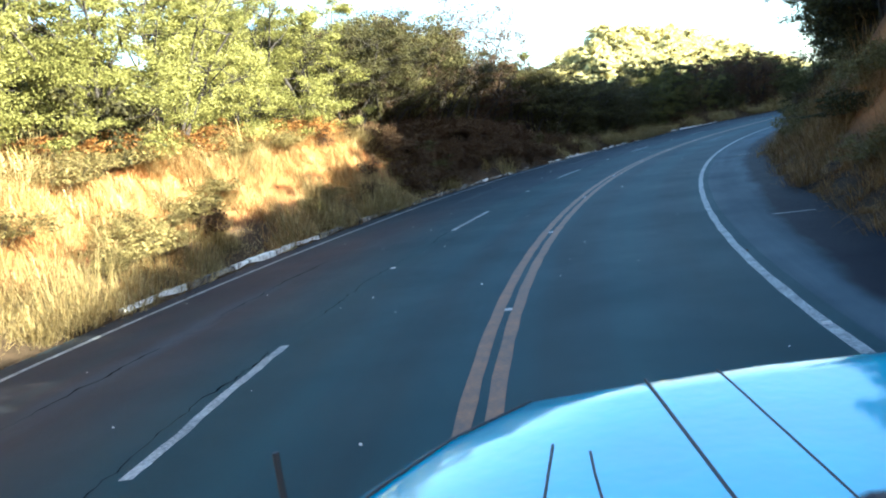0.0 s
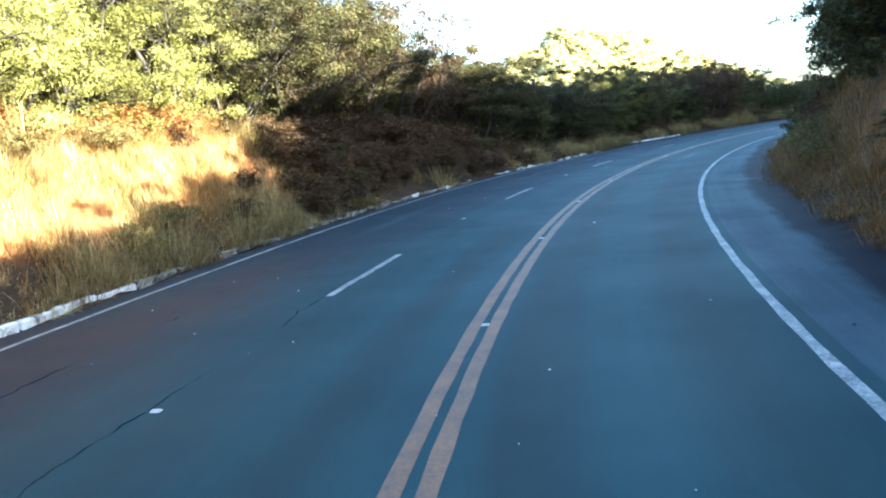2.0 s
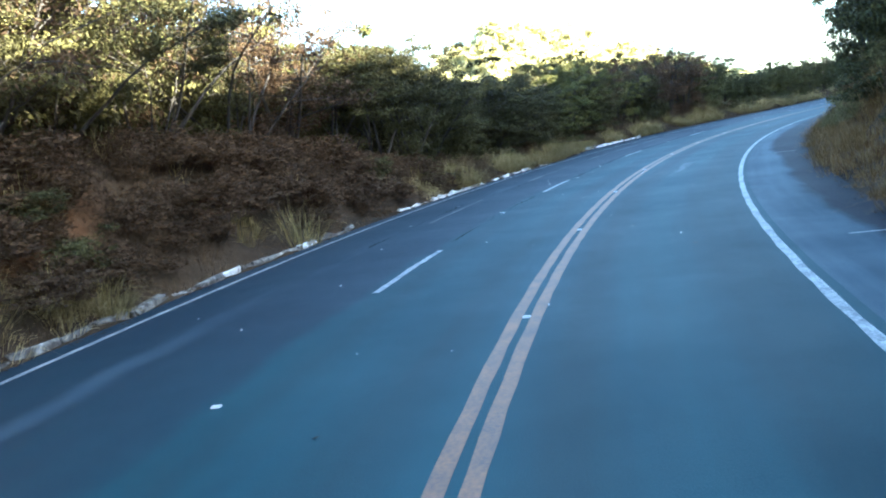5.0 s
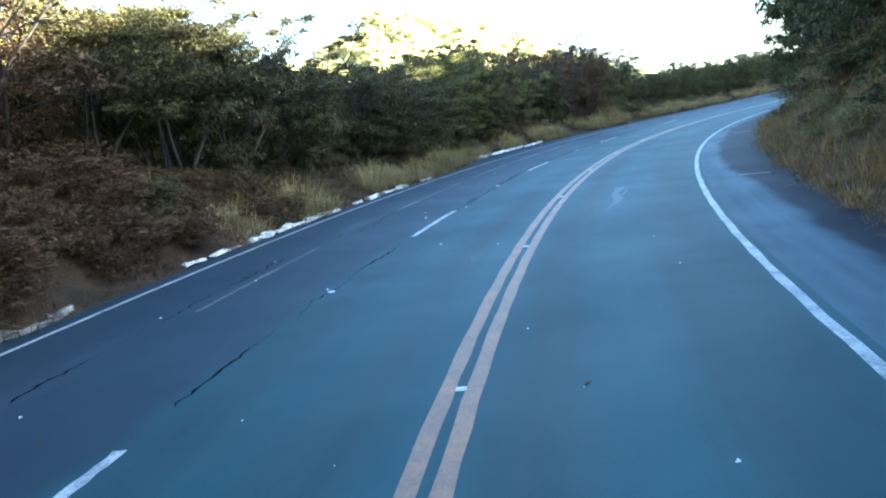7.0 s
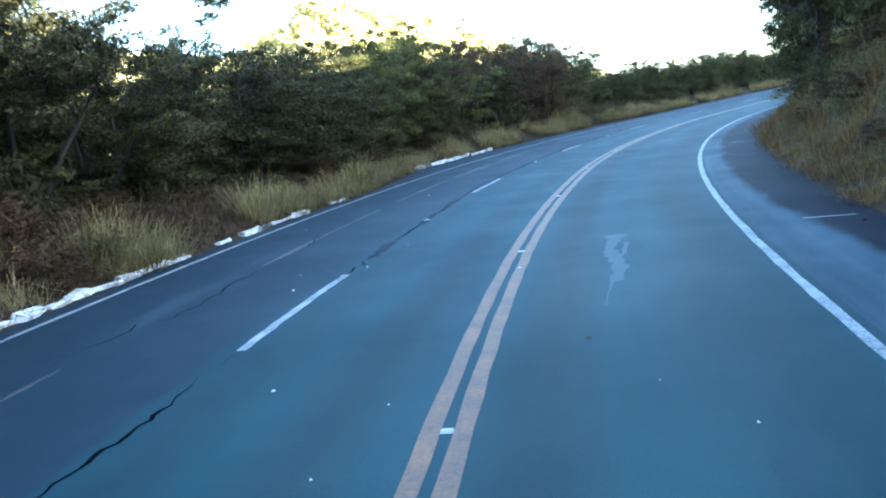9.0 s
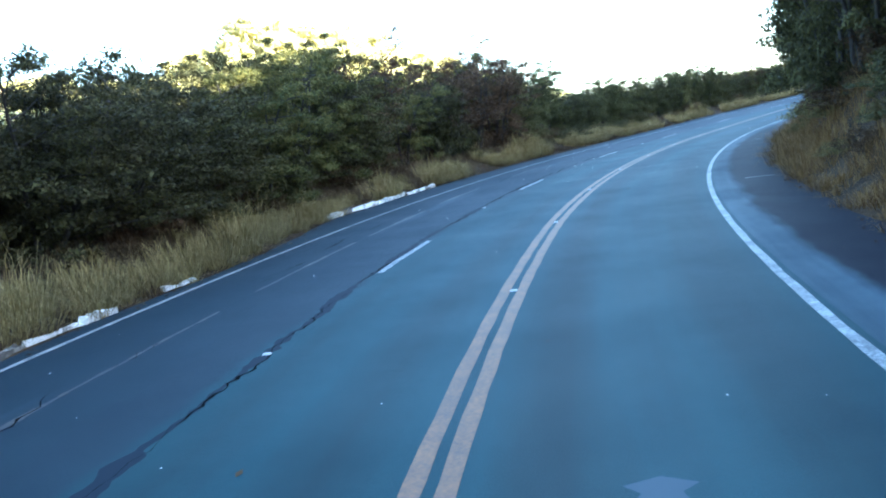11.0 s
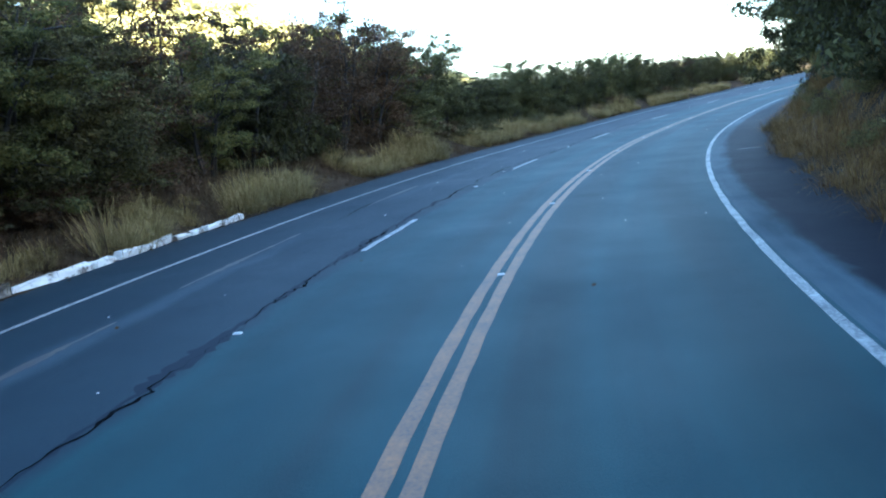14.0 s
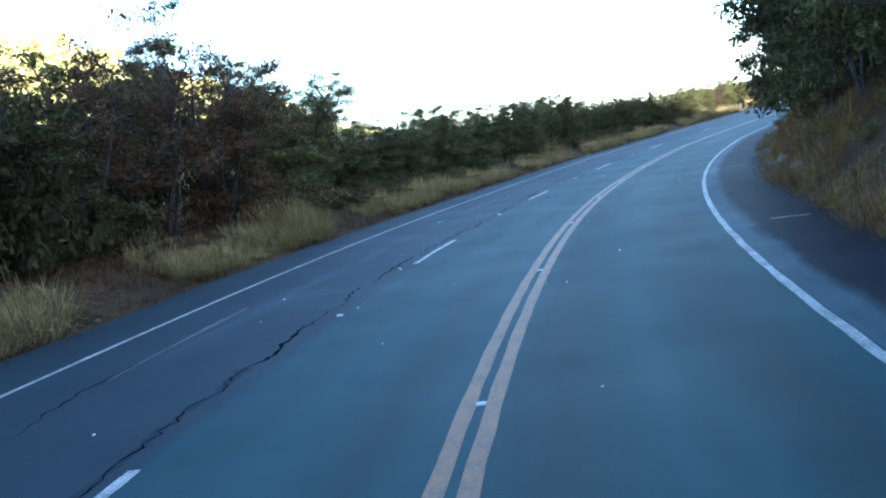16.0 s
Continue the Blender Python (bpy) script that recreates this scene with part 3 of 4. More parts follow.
def make_tree(name, seed, height, spread, stems, total, leaf, mat, low=0.25, bare=0.0, lean=0.5, skirt=24, twigs=True, clump=1.0, thick=1.0):
    """A many-stemmed thorn tree: tapered stems, limbs, twigs and a crown of leaf clumps."""
    r = np.random.default_rng(seed)
    thing = new(name)
    tv, tf, cen, siz = [], [], [], []
    for i in range(stems):
        az = 2 * np.pi * (i + r.uniform(-0.3, 0.3)) / stems
        out = r.uniform(0.25, 0.9) * lean
        way = np.array([np.cos(az) * out, np.sin(az) * out, 1.0])
        ln = height * r.uniform(0.62, 0.88)
        stem = limb(r, (np.cos(az) * 0.15, np.sin(az) * 0.15, -0.3), way, ln, 8, 0.02)
        r0 = height * r.uniform(0.006, 0.012) * (2.2 if stems == 1 else thick)
        tube(stem, r0 * 1.3, r0 * 0.35, tv, tf, 5)
        for q in range(r.integers(6, 9)):
            f = r.uniform(low, 1.0)
            p = stem[0] + (stem[-1] - stem[0]) * f
            p = np.array([np.interp(f * 7, range(8), stem[:, c]) for c in range(3)])
            ba = r.uniform(0, 2 * np.pi)
            bw = np.array([np.cos(ba), np.sin(ba), r.uniform(0.05, 0.8)])
            bl = spread * r.uniform(0.35, 0.75) * (1.1 - 0.45 * f)
            br = limb(r, p, bw, bl, 6, 0.03, 0.16)
            tube(br[::2] if len(br) % 2 else br[[0, 2, 4, 5]], r0 * 0.45, r0 * 0.14, tv, tf, 3)
            for k in range(3):
                g = br[r.integers(2, 6)]
                tw = limb(r, g, r.normal(0, 1, 3) + np.array([0, 0, 0.5]), spread * r.uniform(0.12, 0.3), 4, 0.03, 0.2)
                if twigs:
                    tube(tw[[0, 1, 3]], r0 * 0.16, r0 * 0.05, tv, tf, 3)
                if r.uniform() > max(bare, 0.3):
                    cen.append(tw[-1]), siz.append(r.uniform(0.07, 0.135) * spread)
            if r.uniform() > bare:
                cen.append(br[-1]), siz.append(r.uniform(0.09, 0.15) * spread)
    for i in range(skirt):
        az, q = r.uniform(0, 2 * np.pi), spread * np.sqrt(r.uniform(0.05, 1.0)) * 0.72
        cen.append(np.array([np.cos(az) * q, np.sin(az) * q, r.uniform(0.04, 0.42) * height]))
        siz.append(r.uniform(0.09, 0.16) * spread)
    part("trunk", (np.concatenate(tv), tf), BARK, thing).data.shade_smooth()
    v, f = leaves(r, np.array(cen), np.array(siz) * clump, total, leaf)
    v[:, 2] = np.maximum(v[:, 2], 0.05)
    mesh_arrays("crown", v, f, mat, thing)
    TOP[thing] = max(float(np.percentile(v[:, 2], 99.7)), float(max(p[:, 2].max() for p in tv)) * 0.97)
    return thing


def stand(s, lat, turn, scale, sink=0.05, tilt=(0, 0)):
    p = at(s, lat)
    return Matrix.LocRotScale((p.x, p.y, float(terrain(s, lat)) - sink), Euler((tilt[0], tilt[1], turn)), (scale[0], scale[0], scale[1]))


def proto(*a, label="", group="", **k):
    t = make_tree(*a, **k)
    return tagged(t, label, "tree", group)


GREEN = "green small-leaved thorn tree on the roadside bank"
near = [
    proto("tree", 11, 6.2, 3.2, 6, 40000, 0.067, LEAF, low=0.2, clump=0.82, label=GREEN, group="left roadside trees"),
    proto("tree", 12, 5.6, 3.6, 7, 40000, 0.067, LEAF, low=0.1, clump=0.82, label=GREEN, group="left roadside trees"),
    proto("tree", 13, 6.6, 3.0, 5, 36000, 0.064, LEAF_YELLOW, low=0.25, clump=0.82, label="yellowing thorn tree with an open airy crown", group="left roadside trees"),
    proto("tree", 14, 5.9, 3.4, 7, 40000, 0.067, LEAF, low=0.08, clump=0.82, label=GREEN, group="left roadside trees"),
]
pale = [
    proto("tree", 18, 6.0, 3.4, 6, 42000, 0.056, LEAF_SUNLIT, low=0.12, clump=0.74, label="thorn tree with sunlight painted into its pale yellow-green leaves", group="left roadside trees"),
    proto("tree", 19, 5.6, 3.6, 7, 42000, 0.056, LEAF_SUNLIT, low=0.1, clump=0.74, label="thorn tree with sunlight painted into its pale yellow-green leaves", group="left roadside trees"),
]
olive = [
    proto("tree", 24, 5.8, 3.4, 6, 30000, 0.075, LEAF_HAZED, low=0.12, clump=0.82, label="olive-green thorn tree beside the verge, lightened in colour for haze", group="left roadside trees"),
    proto("tree", 25, 5.4, 3.6, 6, 30000, 0.075, LEAF_HAZED, low=0.08, clump=0.82, label="olive-green thorn tree beside the verge, lightened in colour for haze", group="left roadside trees"),
]
bare_tree = proto("tree", 15, 6.6, 3.2, 7, 20000, 0.078, LEAF_DRY, low=0.2, bare=0.0, label="half-bare brown tree with thin twigs", group="left roadside trees")
fan = [
    proto("tree", 61, 6.4, 3.8, 9, 44000, 0.066, LEAF, low=0.52, bare=0.08, lean=1.25, skirt=0, clump=0.9, thick=0.6, label="thin thorn tree with dark fanned-out branches", group="left roadside trees"),
    proto("tree", 62, 6.0, 3.6, 11, 9000, 0.075, LEAF_DRY, low=0.4, bare=0.3, lean=1.3, skirt=0, clump=0.9, thick=0.55, label="nearly leafless thorn tree with dark fanned-out branches", group="left roadside trees"),
]
parasol = proto("tree", 63, 6.2, 3.6, 6, 32000, 0.08, LEAF, low=0.70, lean=0.75, skirt=0, clump=0.9, label="flat-topped thorn tree on bare leaning stems", group="left roadside trees")
behind = [
    proto("tree", 16, 6.4, 3.6, 5, 10000, 0.165, LEAF, low=0.15, twigs=False, label="green thorn tree behind the roadside row", group="second row of trees"),
    proto("tree", 17, 6.6, 3.6, 5, 10000, 0.165, LEAF_YELLOW, low=0.2, twigs=False, label="yellow-green thorn tree behind the roadside row", group="second row of trees"),
]
tall = [
    proto("tree", 21, 8.6, 4.2, 4, 17000, 0.14, LEAF, low=0.2, lean=0.45, twigs=False, label="tall dark green tree on the hillside", group="hillside trees"),
    proto("tree", 22, 8.0, 4.6, 5, 17000, 0.14, LEAF, low=0.12, lean=0.5, twigs=False, label="tall dark green tree on the hillside", group="hillside trees"),
]
far = [
    proto("tree", 31, 6.5, 4.4, 4, 1700, 0.55, LEAF, low=0.1, twigs=False, label="green tree of the scrub woodland", group="woodland trees"),
    proto("tree", 32, 6.0, 4.6, 4, 1700, 0.55, LEAF_YELLOW, low=0.1, twigs=False, label="sunlit yellow-green tree of the scrub woodland", group="woodland trees"),
]
bush = make_tree("bush", 41, 1.7, 1.6, 5, 4600, 0.085, LEAF, low=0.05, lean=0.9, skirt=8, twigs=False)
tagged(bush, "low green thorn bush at the foot of the trees", "bush", "roadside bushes")
dry_bush = make_tree("bush", 42, 1.5, 1.5, 8, 2100, 0.10, LEAF_DRY, low=0.05, lean=0.9, bare=0.15, skirt=4)
tagged(dry_bush, "dry brown twiggy bush on the bank", "bush", "roadside bushes")

rust_bush = make_tree("bush", 44, 1.5, 1.5, 8, 3600, 0.075, LEAF_RUST, low=0.05, lean=0.9, bare=0.08, skirt=6)
tagged(rust_bush, "withered rust-brown bush in the sun", "bush", "roadside bushes")
shrub = make_tree("bush", 43, 1.5, 1.7, 7, 4800, 0.068, SHRUB, low=0.05, lean=1.0, skirt=26, twigs=False)
tagged(shrub, "drooping half-dry shrub on the cut bank", "bush", "roadside bushes")

plan = []                # prototype, s, lat, scale across, scale up
r = np.random.default_rng(3)


def crown_top(s):
    """Height of the left roadside trees above the road."""
    return float(np.interp(s, [-20, 30, 38, 44, 50, 53, 54.2, 57, 60, 63, 66, 71, 74.5, 77.5, 79.5, 82.5, 88, 95, 101, 104, 109, 114, 118, 123, 126.5, 132, 138, 160, 175, 240], [9.0, 8.6, 8.9, 9.3, 9.0, 8.0, 6.2, 6.3, 6.9, 7.0, 6.4, 6.3, 6.2, 5.4, 5.2, 6.3, 6.4, 6.6, 5.4, 5.2, 6.9, 6.8, 6.3, 6.2, 4.1, 3.9, 4.2, 4.5, 3.6, 3.3]))


def planted(p, s, lat, wide, top, jitter=0.1, rnd=None):
    """Scales a tree so that its crown ends at the given height over the road."""
    room = top - float(terrain(s, lat)) + float(grade(s))
    plan.append((p, s, lat, wide, max(0.35, room / TOP[p] * (rnd or r).uniform(1 - jitter, 1 + jitter))))


s = -12.0
while s < 290:           # front row on the left
    base = 11.7 - 0.8 * float(ease((s - 40) / 25)) + 1.3 * float(ease((s - 82) / 8)) + 1.0 * float(ease((s - 110) / 10))
    i = r.integers(0, 4)
    small = 1.0 - 0.3 * float(ease((s - 120) / 12))
    if 35.5 < s < 53.5:
        planted(fan[i // 3 if s < 45.5 else 1], s, base + r.uniform(-0.2, 0.9), r.uniform(0.95, 1.2), crown_top(s) * 0.97, 0.1)
    elif 54 < s < 65.5:
        planted(parasol, s, base + r.uniform(0, 0.8), 1.05, crown_top(s), 0.05)
    elif 104 < s < 113 or r.uniform() < (0.2 if 65 < s < 70 else 0.08):
        planted(bare_tree, s, base + 0.5, 1.05 * small, crown_top(s) * 1.04)
    else:
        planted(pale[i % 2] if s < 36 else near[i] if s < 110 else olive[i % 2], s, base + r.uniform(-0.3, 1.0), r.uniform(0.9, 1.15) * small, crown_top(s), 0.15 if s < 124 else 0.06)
    s += r.uniform(2.7, 3.9) * (1 - 0.3 * float(ease((s - 122) / 6)) + 0.8 * float(ease((s - 190) / 30)))
s = -15.0
while s < 290:           # second row on the left
    kind = behind[r.integers(0, 2)]
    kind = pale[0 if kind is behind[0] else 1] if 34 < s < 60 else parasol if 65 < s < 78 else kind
    planted(kind, s, r.uniform(15.5, 19) + (2.0 if kind in pale else 0), r.uniform(0.9, 1.2), crown_top(s) * (1.3 if 54 < s < 60 else 0.84 if 75 < s < 93 else 0.86 if s > 122 else 1.03), 0.08 if s > 75 else 0.14)
    s += r.uniform(4.0, 6.0) * (0.62 if 38 < s < 80 else 1 + 0.6 * float(ease((s - 110) / 60)))
ro = np.random.default_rng(29)
for k in range(14):      # sunlit trees on the open slope behind the thin row
    s = 46 + 2.4 * k + ro.uniform(-0.6, 0.6)
    planted(pale[k % 2], s, 21.5 + ro.uniform(0, 4.5), ro.uniform(1.0, 1.25), 10.6 - 2.3 * float(ease((s - 70) / 7)), 0.05, ro)
for k, s in enumerate((80.5, 83.5, 86.5, 89.5, 92.5, 95.5)):     # a dense rounded stand beside the verge
    planted(near[(0, 1, 3)[k % 3]], s, 13.2 + ro.uniform(0, 0.8), 1.1, crown_top(s) * 0.97, 0.05, ro)
for _ in range(270):     # woodland behind
    s, lat = r.uniform(-10, 270), r.uniform(22, 120)
    k = r.uniform(0.8, 1.25)
    if 52 < s < 165 and lat > 24:
        continue
    plan.append((far[0 if r.uniform() < 0.35 else 1], s, lat, k, k * (0.9 - 0.5 * float(ease((s - 110) / 30)))))
rq = np.random.default_rng(23)
s = -25.0
while s < 290:           # hillside on the right; tops, mostly out of view, set by the shade they cast
    lat = float(np.interp(s, [58, 80, 88], [-10.3, -10.0, -8.4])) - rq.uniform(0, 1.3)
    top = float(np.interp(s, [-3, 1, 16, 21.5, 26, 31, 50], [9.6, 7.5, 7.4, 10.4, 12.4, 17.0, 18.0]))
    planted(tall[rq.integers(0, 2)] if s < 150 else behind[0], s, lat, rq.uniform(0.85, 1.1), top if s < 150 else 9.5, 0.08, rq)
    s += (rq.uniform(2.2, 3.0) if s < 26 else rq.uniform(3.3, 4.6)) * (1 + 0.5 * float(ease((s - 130) / 60)))
s = -26.0
while s < 35:            # unseen stand, added to cast the shade on road and bank
    planted(tall[rq.integers(0, 2)], s, -12.6 - rq.uniform(0, 0.8), rq.uniform(1.1, 1.3), float(np.interp(s, [-3, 2, 6, 10, 17, 22, 28, 37], [10.4, 10.0, 9.3, 8.8, 8.6, 10.6, 12.6, 15.0])), 0.03 if s < 4 else 0.13, rq)
    s += rq.uniform(1.3, 1.8)
# unseen back row, added with heights that trim the shade on the left
s = -30.0
while s < 200:
    lat = -16.0 - rq.uniform(0, 3)
    k = 0.2 + 0.12 * float(ease((s - 7) / 8)) + 0.78 * float(ease((s - 58) / 10))
    plan.append((tall[rq.integers(0, 2)], s, lat, rq.uniform(0.9, 1.2), k * rq.uniform(0.9, 1.15)))
    s += rq.uniform(5, 7)
# unseen trees higher up the slope, added to hold the far left in shade
for _ in range(34):
    s, lat = r.uniform(68, 200), r.uniform(-38, -22)
    plan.append((far[0], s, lat, r.uniform(1.3, 1.7), r.uniform(1.2, 1.6)))
for _ in range(85):      # shrubs hanging over the cut bank
    s = 6 + 52 * r.uniform(0, 1) ** 0.8
    plan.append((dry_bush if s > 30 or r.uniform() > 0.8 else shrub, s, 8.7 + r.uniform(0, 2.6), r.uniform(0.5, 1.0), r.uniform(0.45, 0.85)))
for k in range(30):
    s = -2 + 1.9 * k + r.uniform(-0.6, 0.6)
    plan.append((shrub if r.uniform() < 0.4 and s < 30 else dry_bush, s, 11.0 + r.uniform(0, 0.9), r.uniform(0.8, 1.2), r.uniform(0.7, 1.1)))
for k in range(64):      # dry undergrowth below the crowns
    s = 34 + 1.35 * k + r.uniform(-0.5, 0.5)
    plan.append((dry_bush if r.uniform() < 0.75 or s < 62 else bush, s, 11.2 + r.uniform(0, 1.8) + 1.2 * float(ease((s - 82) / 8)), r.uniform(1.0, 1.5), r.uniform(1.1, 2.0) * (0.5 if 59 < s < 68 else 1)))
for k in range(90):      # thorn scrub creeping down to the kerb
    s = 36 + 0.33 * k + r.uniform(-0.4, 0.4)
    plan.append((dry_bush if r.uniform() < 0.95 else bush, s, left_edge(s) + 0.9 + r.uniform(0, 2.4), r.uniform(0.5, 0.95), r.uniform(0.35, 0.8)))
for k in range(24):
    s = 82 + 0.45 * k + r.uniform(-0.4, 0.4)
    plan.append((dry_bush if r.uniform() < 0.4 else bush, s, left_edge(s) + 1.9 + r.uniform(0, 1.2), r.uniform(0.6, 0.9), r.uniform(0.6, 1.2)))
for _ in range(60):      # low bushes
    s = r.uniform(-5, 200)
    plan.append((bush if r.uniform() < 0.65 and not 34 < s < 62 else dry_bush, s, 10.3 + r.uniform(0, 1.5) + 1.2 * float(ease((s - 82) / 8)), r.uniform(0.7, 1.2), r.uniform(0.6, 1.1)))
for _ in range(70):      # dead scrub on the grassy hillside foot
    s = r.uniform(55, 165)
    plan.append((dry_bush if r.uniform() < 0.7 else shrub, s, -7.3 - r.uniform(0, 2.6) - 0.4 * (s > 95), r.uniform(0.4, 0.8), r.uniform(0.4, 0.8)))
for _ in range(80):
    s = r.uniform(12, 180)
    plan.append((bush if r.uniform() < 0.3 else shrub if r.uniform() < 0.5 else dry_bush, s, -7.5 - r.uniform(0, 2.2) - 0.9 * (s > 95), r.uniform(0.6, 1.15), r.uniform(0.6, 1.1)))
for k in range(3):       # leafy crowns close the row above the dark stems
    planted(fan[0], 40.5 + 2.3 * k + ro.uniform(-0.4, 0.4), 13.0 + ro.uniform(0, 1.2), 1.1, crown_top(41 + 2.3 * k), 0.04, ro)
for k in range(5):
    planted(pale[k % 2], 34.5 + 2.2 * k + ro.uniform(-0.4, 0.4), 15.2 + ro.uniform(0, 1.5), 1.15, 9.6, 0.05, ro)
for k in range(7):       # sunlit foliage that shines through the fanned branches
    planted(pale[k % 2], 48 + 2.0 * k + ro.uniform(-0.4, 0.4), 18.6 + ro.uniform(0, 1.5), 1.15, 9.4, 0.05, ro)
for k in range(25):      # thick undergrowth in the deep shade
    plan.append((bush, 34 + 0.95 * k + ro.uniform(-0.3, 0.3), 12.4 + ro.uniform(0, 1.6), ro.uniform(1.0, 1.4), ro.uniform(1.1, 1.7)))
for k in range(46):      # small dead scrub on the bare earth of the bank
    s = 38 + 0.5 * k + ro.uniform(-0.4, 0.4)
    plan.append((dry_bush, s, left_edge(s) + 0.7 + ro.uniform(0, 2.8), ro.uniform(0.35, 0.7), ro.uniform(0.3, 0.65)))
for k in range(15):      # rust-brown withered bushes at the feet of the sunlit trees
    plan.append((rust_bush, 19 + 1.0 * k + ro.uniform(-0.4, 0.4), 10.9 + ro.uniform(0, 1.4), ro.uniform(0.6, 1.1), ro.uniform(0.7, 1.25)))
wood = {p: [] for p in far}
thicket = {bush: [], dry_bush: [], shrub: []}
used = set()
for p, s, lat, a, b in plan:
    m = stand(s, lat, r.uniform(0, 6.28), (a, b), tilt=(r.normal(0, 0.05), r.normal(0, 0.05)))
    if p in wood:
        wood[p].append(m)
    elif p in thicket and (lat < 0 or s > 118 or b < 0.78 and s > 34):
        thicket[p].append(m)
    elif p in used:
        copy_thing(p, m)
    else:
        p.matrix_basis = m
        used.add(p)


def woodland(proto_tree, places, mat, label, category="woodland", clear=True):
    """The far scrub, too many trees to count: one mesh of all their leaves."""
    crown = [c for c in proto_tree.children if c.name.startswith("crown")][0].data
    v = np.empty(len(crown.vertices) * 3, np.float32)
    crown.vertices.foreach_get("co", v)
    v = v.reshape(-1, 3)
    allv = np.concatenate([v @ np.array(m.to_3x3()).T + np.array(m.translation) for m in places])
    ob = mesh_arrays(category, allv, np.arange(len(allv)).reshape(-1, 3), mat)
    for c in list(proto_tree.children) if clear else ():
        bpy.data.objects.remove(c)
    if clear:
        bpy.data.objects.remove(proto_tree)
    return tagged(ob, label, category, kind="stuff")


scrub = make_tree("tree", 51, 4.0, 4.0, 3, 650, 0.68, SCRUB_GLARE, low=0.05, lean=0.8, skirt=16, twigs=False)
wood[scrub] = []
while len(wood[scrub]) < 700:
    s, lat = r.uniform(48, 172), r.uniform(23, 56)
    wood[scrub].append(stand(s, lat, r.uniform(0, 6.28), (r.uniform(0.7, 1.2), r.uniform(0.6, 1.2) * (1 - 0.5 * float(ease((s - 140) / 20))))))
woodland(scrub, wood[scrub], SCRUB_GLARE, "dry yellow-green scrub on the ridge, paled in colour for sun glare")
woodland(bush, thicket[bush], LEAF, "low green scrub along the hillside foot", "undergrowth", False)
woodland(dry_bush, thicket[dry_bush], LEAF_DRY, "dead brown scrub along the hillside foot", "undergrowth", False)
woodland(shrub, thicket[shrub], SHRUB, "half-dry scrub along the hillside foot", "undergrowth", False)
woodland(far[0], wood[far[0]], LEAF, "dense green scrub woodland behind the roadside trees")
woodland(far[1], wood[far[1]], LEAF_YELLOW, "sunlit yellow-green scrub on the far slope")


# ---- grass ----
def grass(name, n, place, height, mat, label, seed, per=90, thin=True):
    """Tufts of bent blades. place(r, n) gives s and lat of the tufts."""
    r = np.random.default_rng(seed)
    s, lat, hh = place(r, n)
    keep = r.uniform(0, 1, len(s)) > 0.35 * ease((terrain(s, lat) - grade(s) - 1.4) / 0.8) * ease((s - 14) / 8) * (1 - ease((s - 40) / 8)) * (lat > 0)
    keep &= r.uniform(0, 1, len(s)) > (0.97 * ease((s - 36) / 6) * (1 - ease((s - 54) / 10)) + 0.7 * ease((s - 83) / 3) * (1 - ease((s - 91) / 3))) * (lat > 0)
    keep |= not thin
    s, lat, hh = s[keep], lat[keep], hh[keep]
    n = max(1, len(s) // 8)
    size = np.clip(r.lognormal(0.15, 0.4, n), 0.5, 2.3)
    s, lat, hh = s[:n], lat[:n], hh[:n] * size
    N = n * per
    az = r.uniform(0, 2 * np.pi, N)
    away = np.repeat(size, per) * 0.3 * np.sqrt(r.uniform(0, 1, N))
    S, L = np.repeat(s, per) + away * np.cos(az), np.repeat(lat, per) + away * np.sin(az)
    h = np.interp(S, _s, _h)
    root = np.c_[np.interp(S, _s, _x) - np.cos(h) * L, np.interp(S, _s, _y) - np.sin(h) * L, terrain(S, L) - 0.02]
    az = az + h + 1.571 + r.normal(0, 0.7, N)
    lean = np.clip(0.05 + 0.75 * away / (0.3 * np.repeat(size, per)) + np.abs(r.normal(0, 0.35, N)), 0, 1.5)
    H = np.repeat(hh, per) * height * r.uniform(0.35, 1.1, N) * (1.15 - 0.5 * away / (0.3 * np.repeat(size, per)))
    out = np.c_[np.cos(az), np.sin(az), np.zeros(N)]
    side = np.c_[-np.sin(az), np.cos(az), np.zeros(N)] * (r.uniform(0.003, 0.0075, N))[:, None]
    up = np.array([0, 0, 1.0])
    mid = root + out * (lean * H * 0.42)[:, None] + up * (H * (0.64 - 0.1 * lean))[:, None]
    tip = root + out * (lean * H * 1.15)[:, None] + up * (H * (0.98 - 0.55 * lean))[:, None]
    v = np.stack([root - side, root + side, mid - side * 0.8, mid + side * 0.8, tip], 1).reshape(-1, 3)
    k = np.arange(N)[:, None] * 5
    f = np.concatenate([k + [0, 1, 3], k + [0, 3, 2], k + [2, 3, 4]])
    ob = mesh_arrays(name, v, f, mat)
    return tagged(ob, label, "grass", kind="stuff")


def verge_left(r, n):
    s = r.uniform(5, 228, n)
    d = np.abs(r.normal(0, 1.1, n))
    lat = left_edge(s) + 0.45 + 0.2 * ease((s - 93) / 8) + d * (0.62 + 1.2 * (1 - ease((s - 35) / 20)))
    h = 0.75 + 0.55 * wave(s, lat, 0.8, 2.0) + 0.3 * np.exp(-d)
    gap = (wave(s, lat, 0.5, 9.0) < np.where(s > 92, -0.22, np.where(s < 74, 0.02, -2.0))) & (s > 54)
    s, lat, h = s[~gap], lat[~gap], h[~gap]
    return s, lat, np.clip(h, 0.25, 1.45)


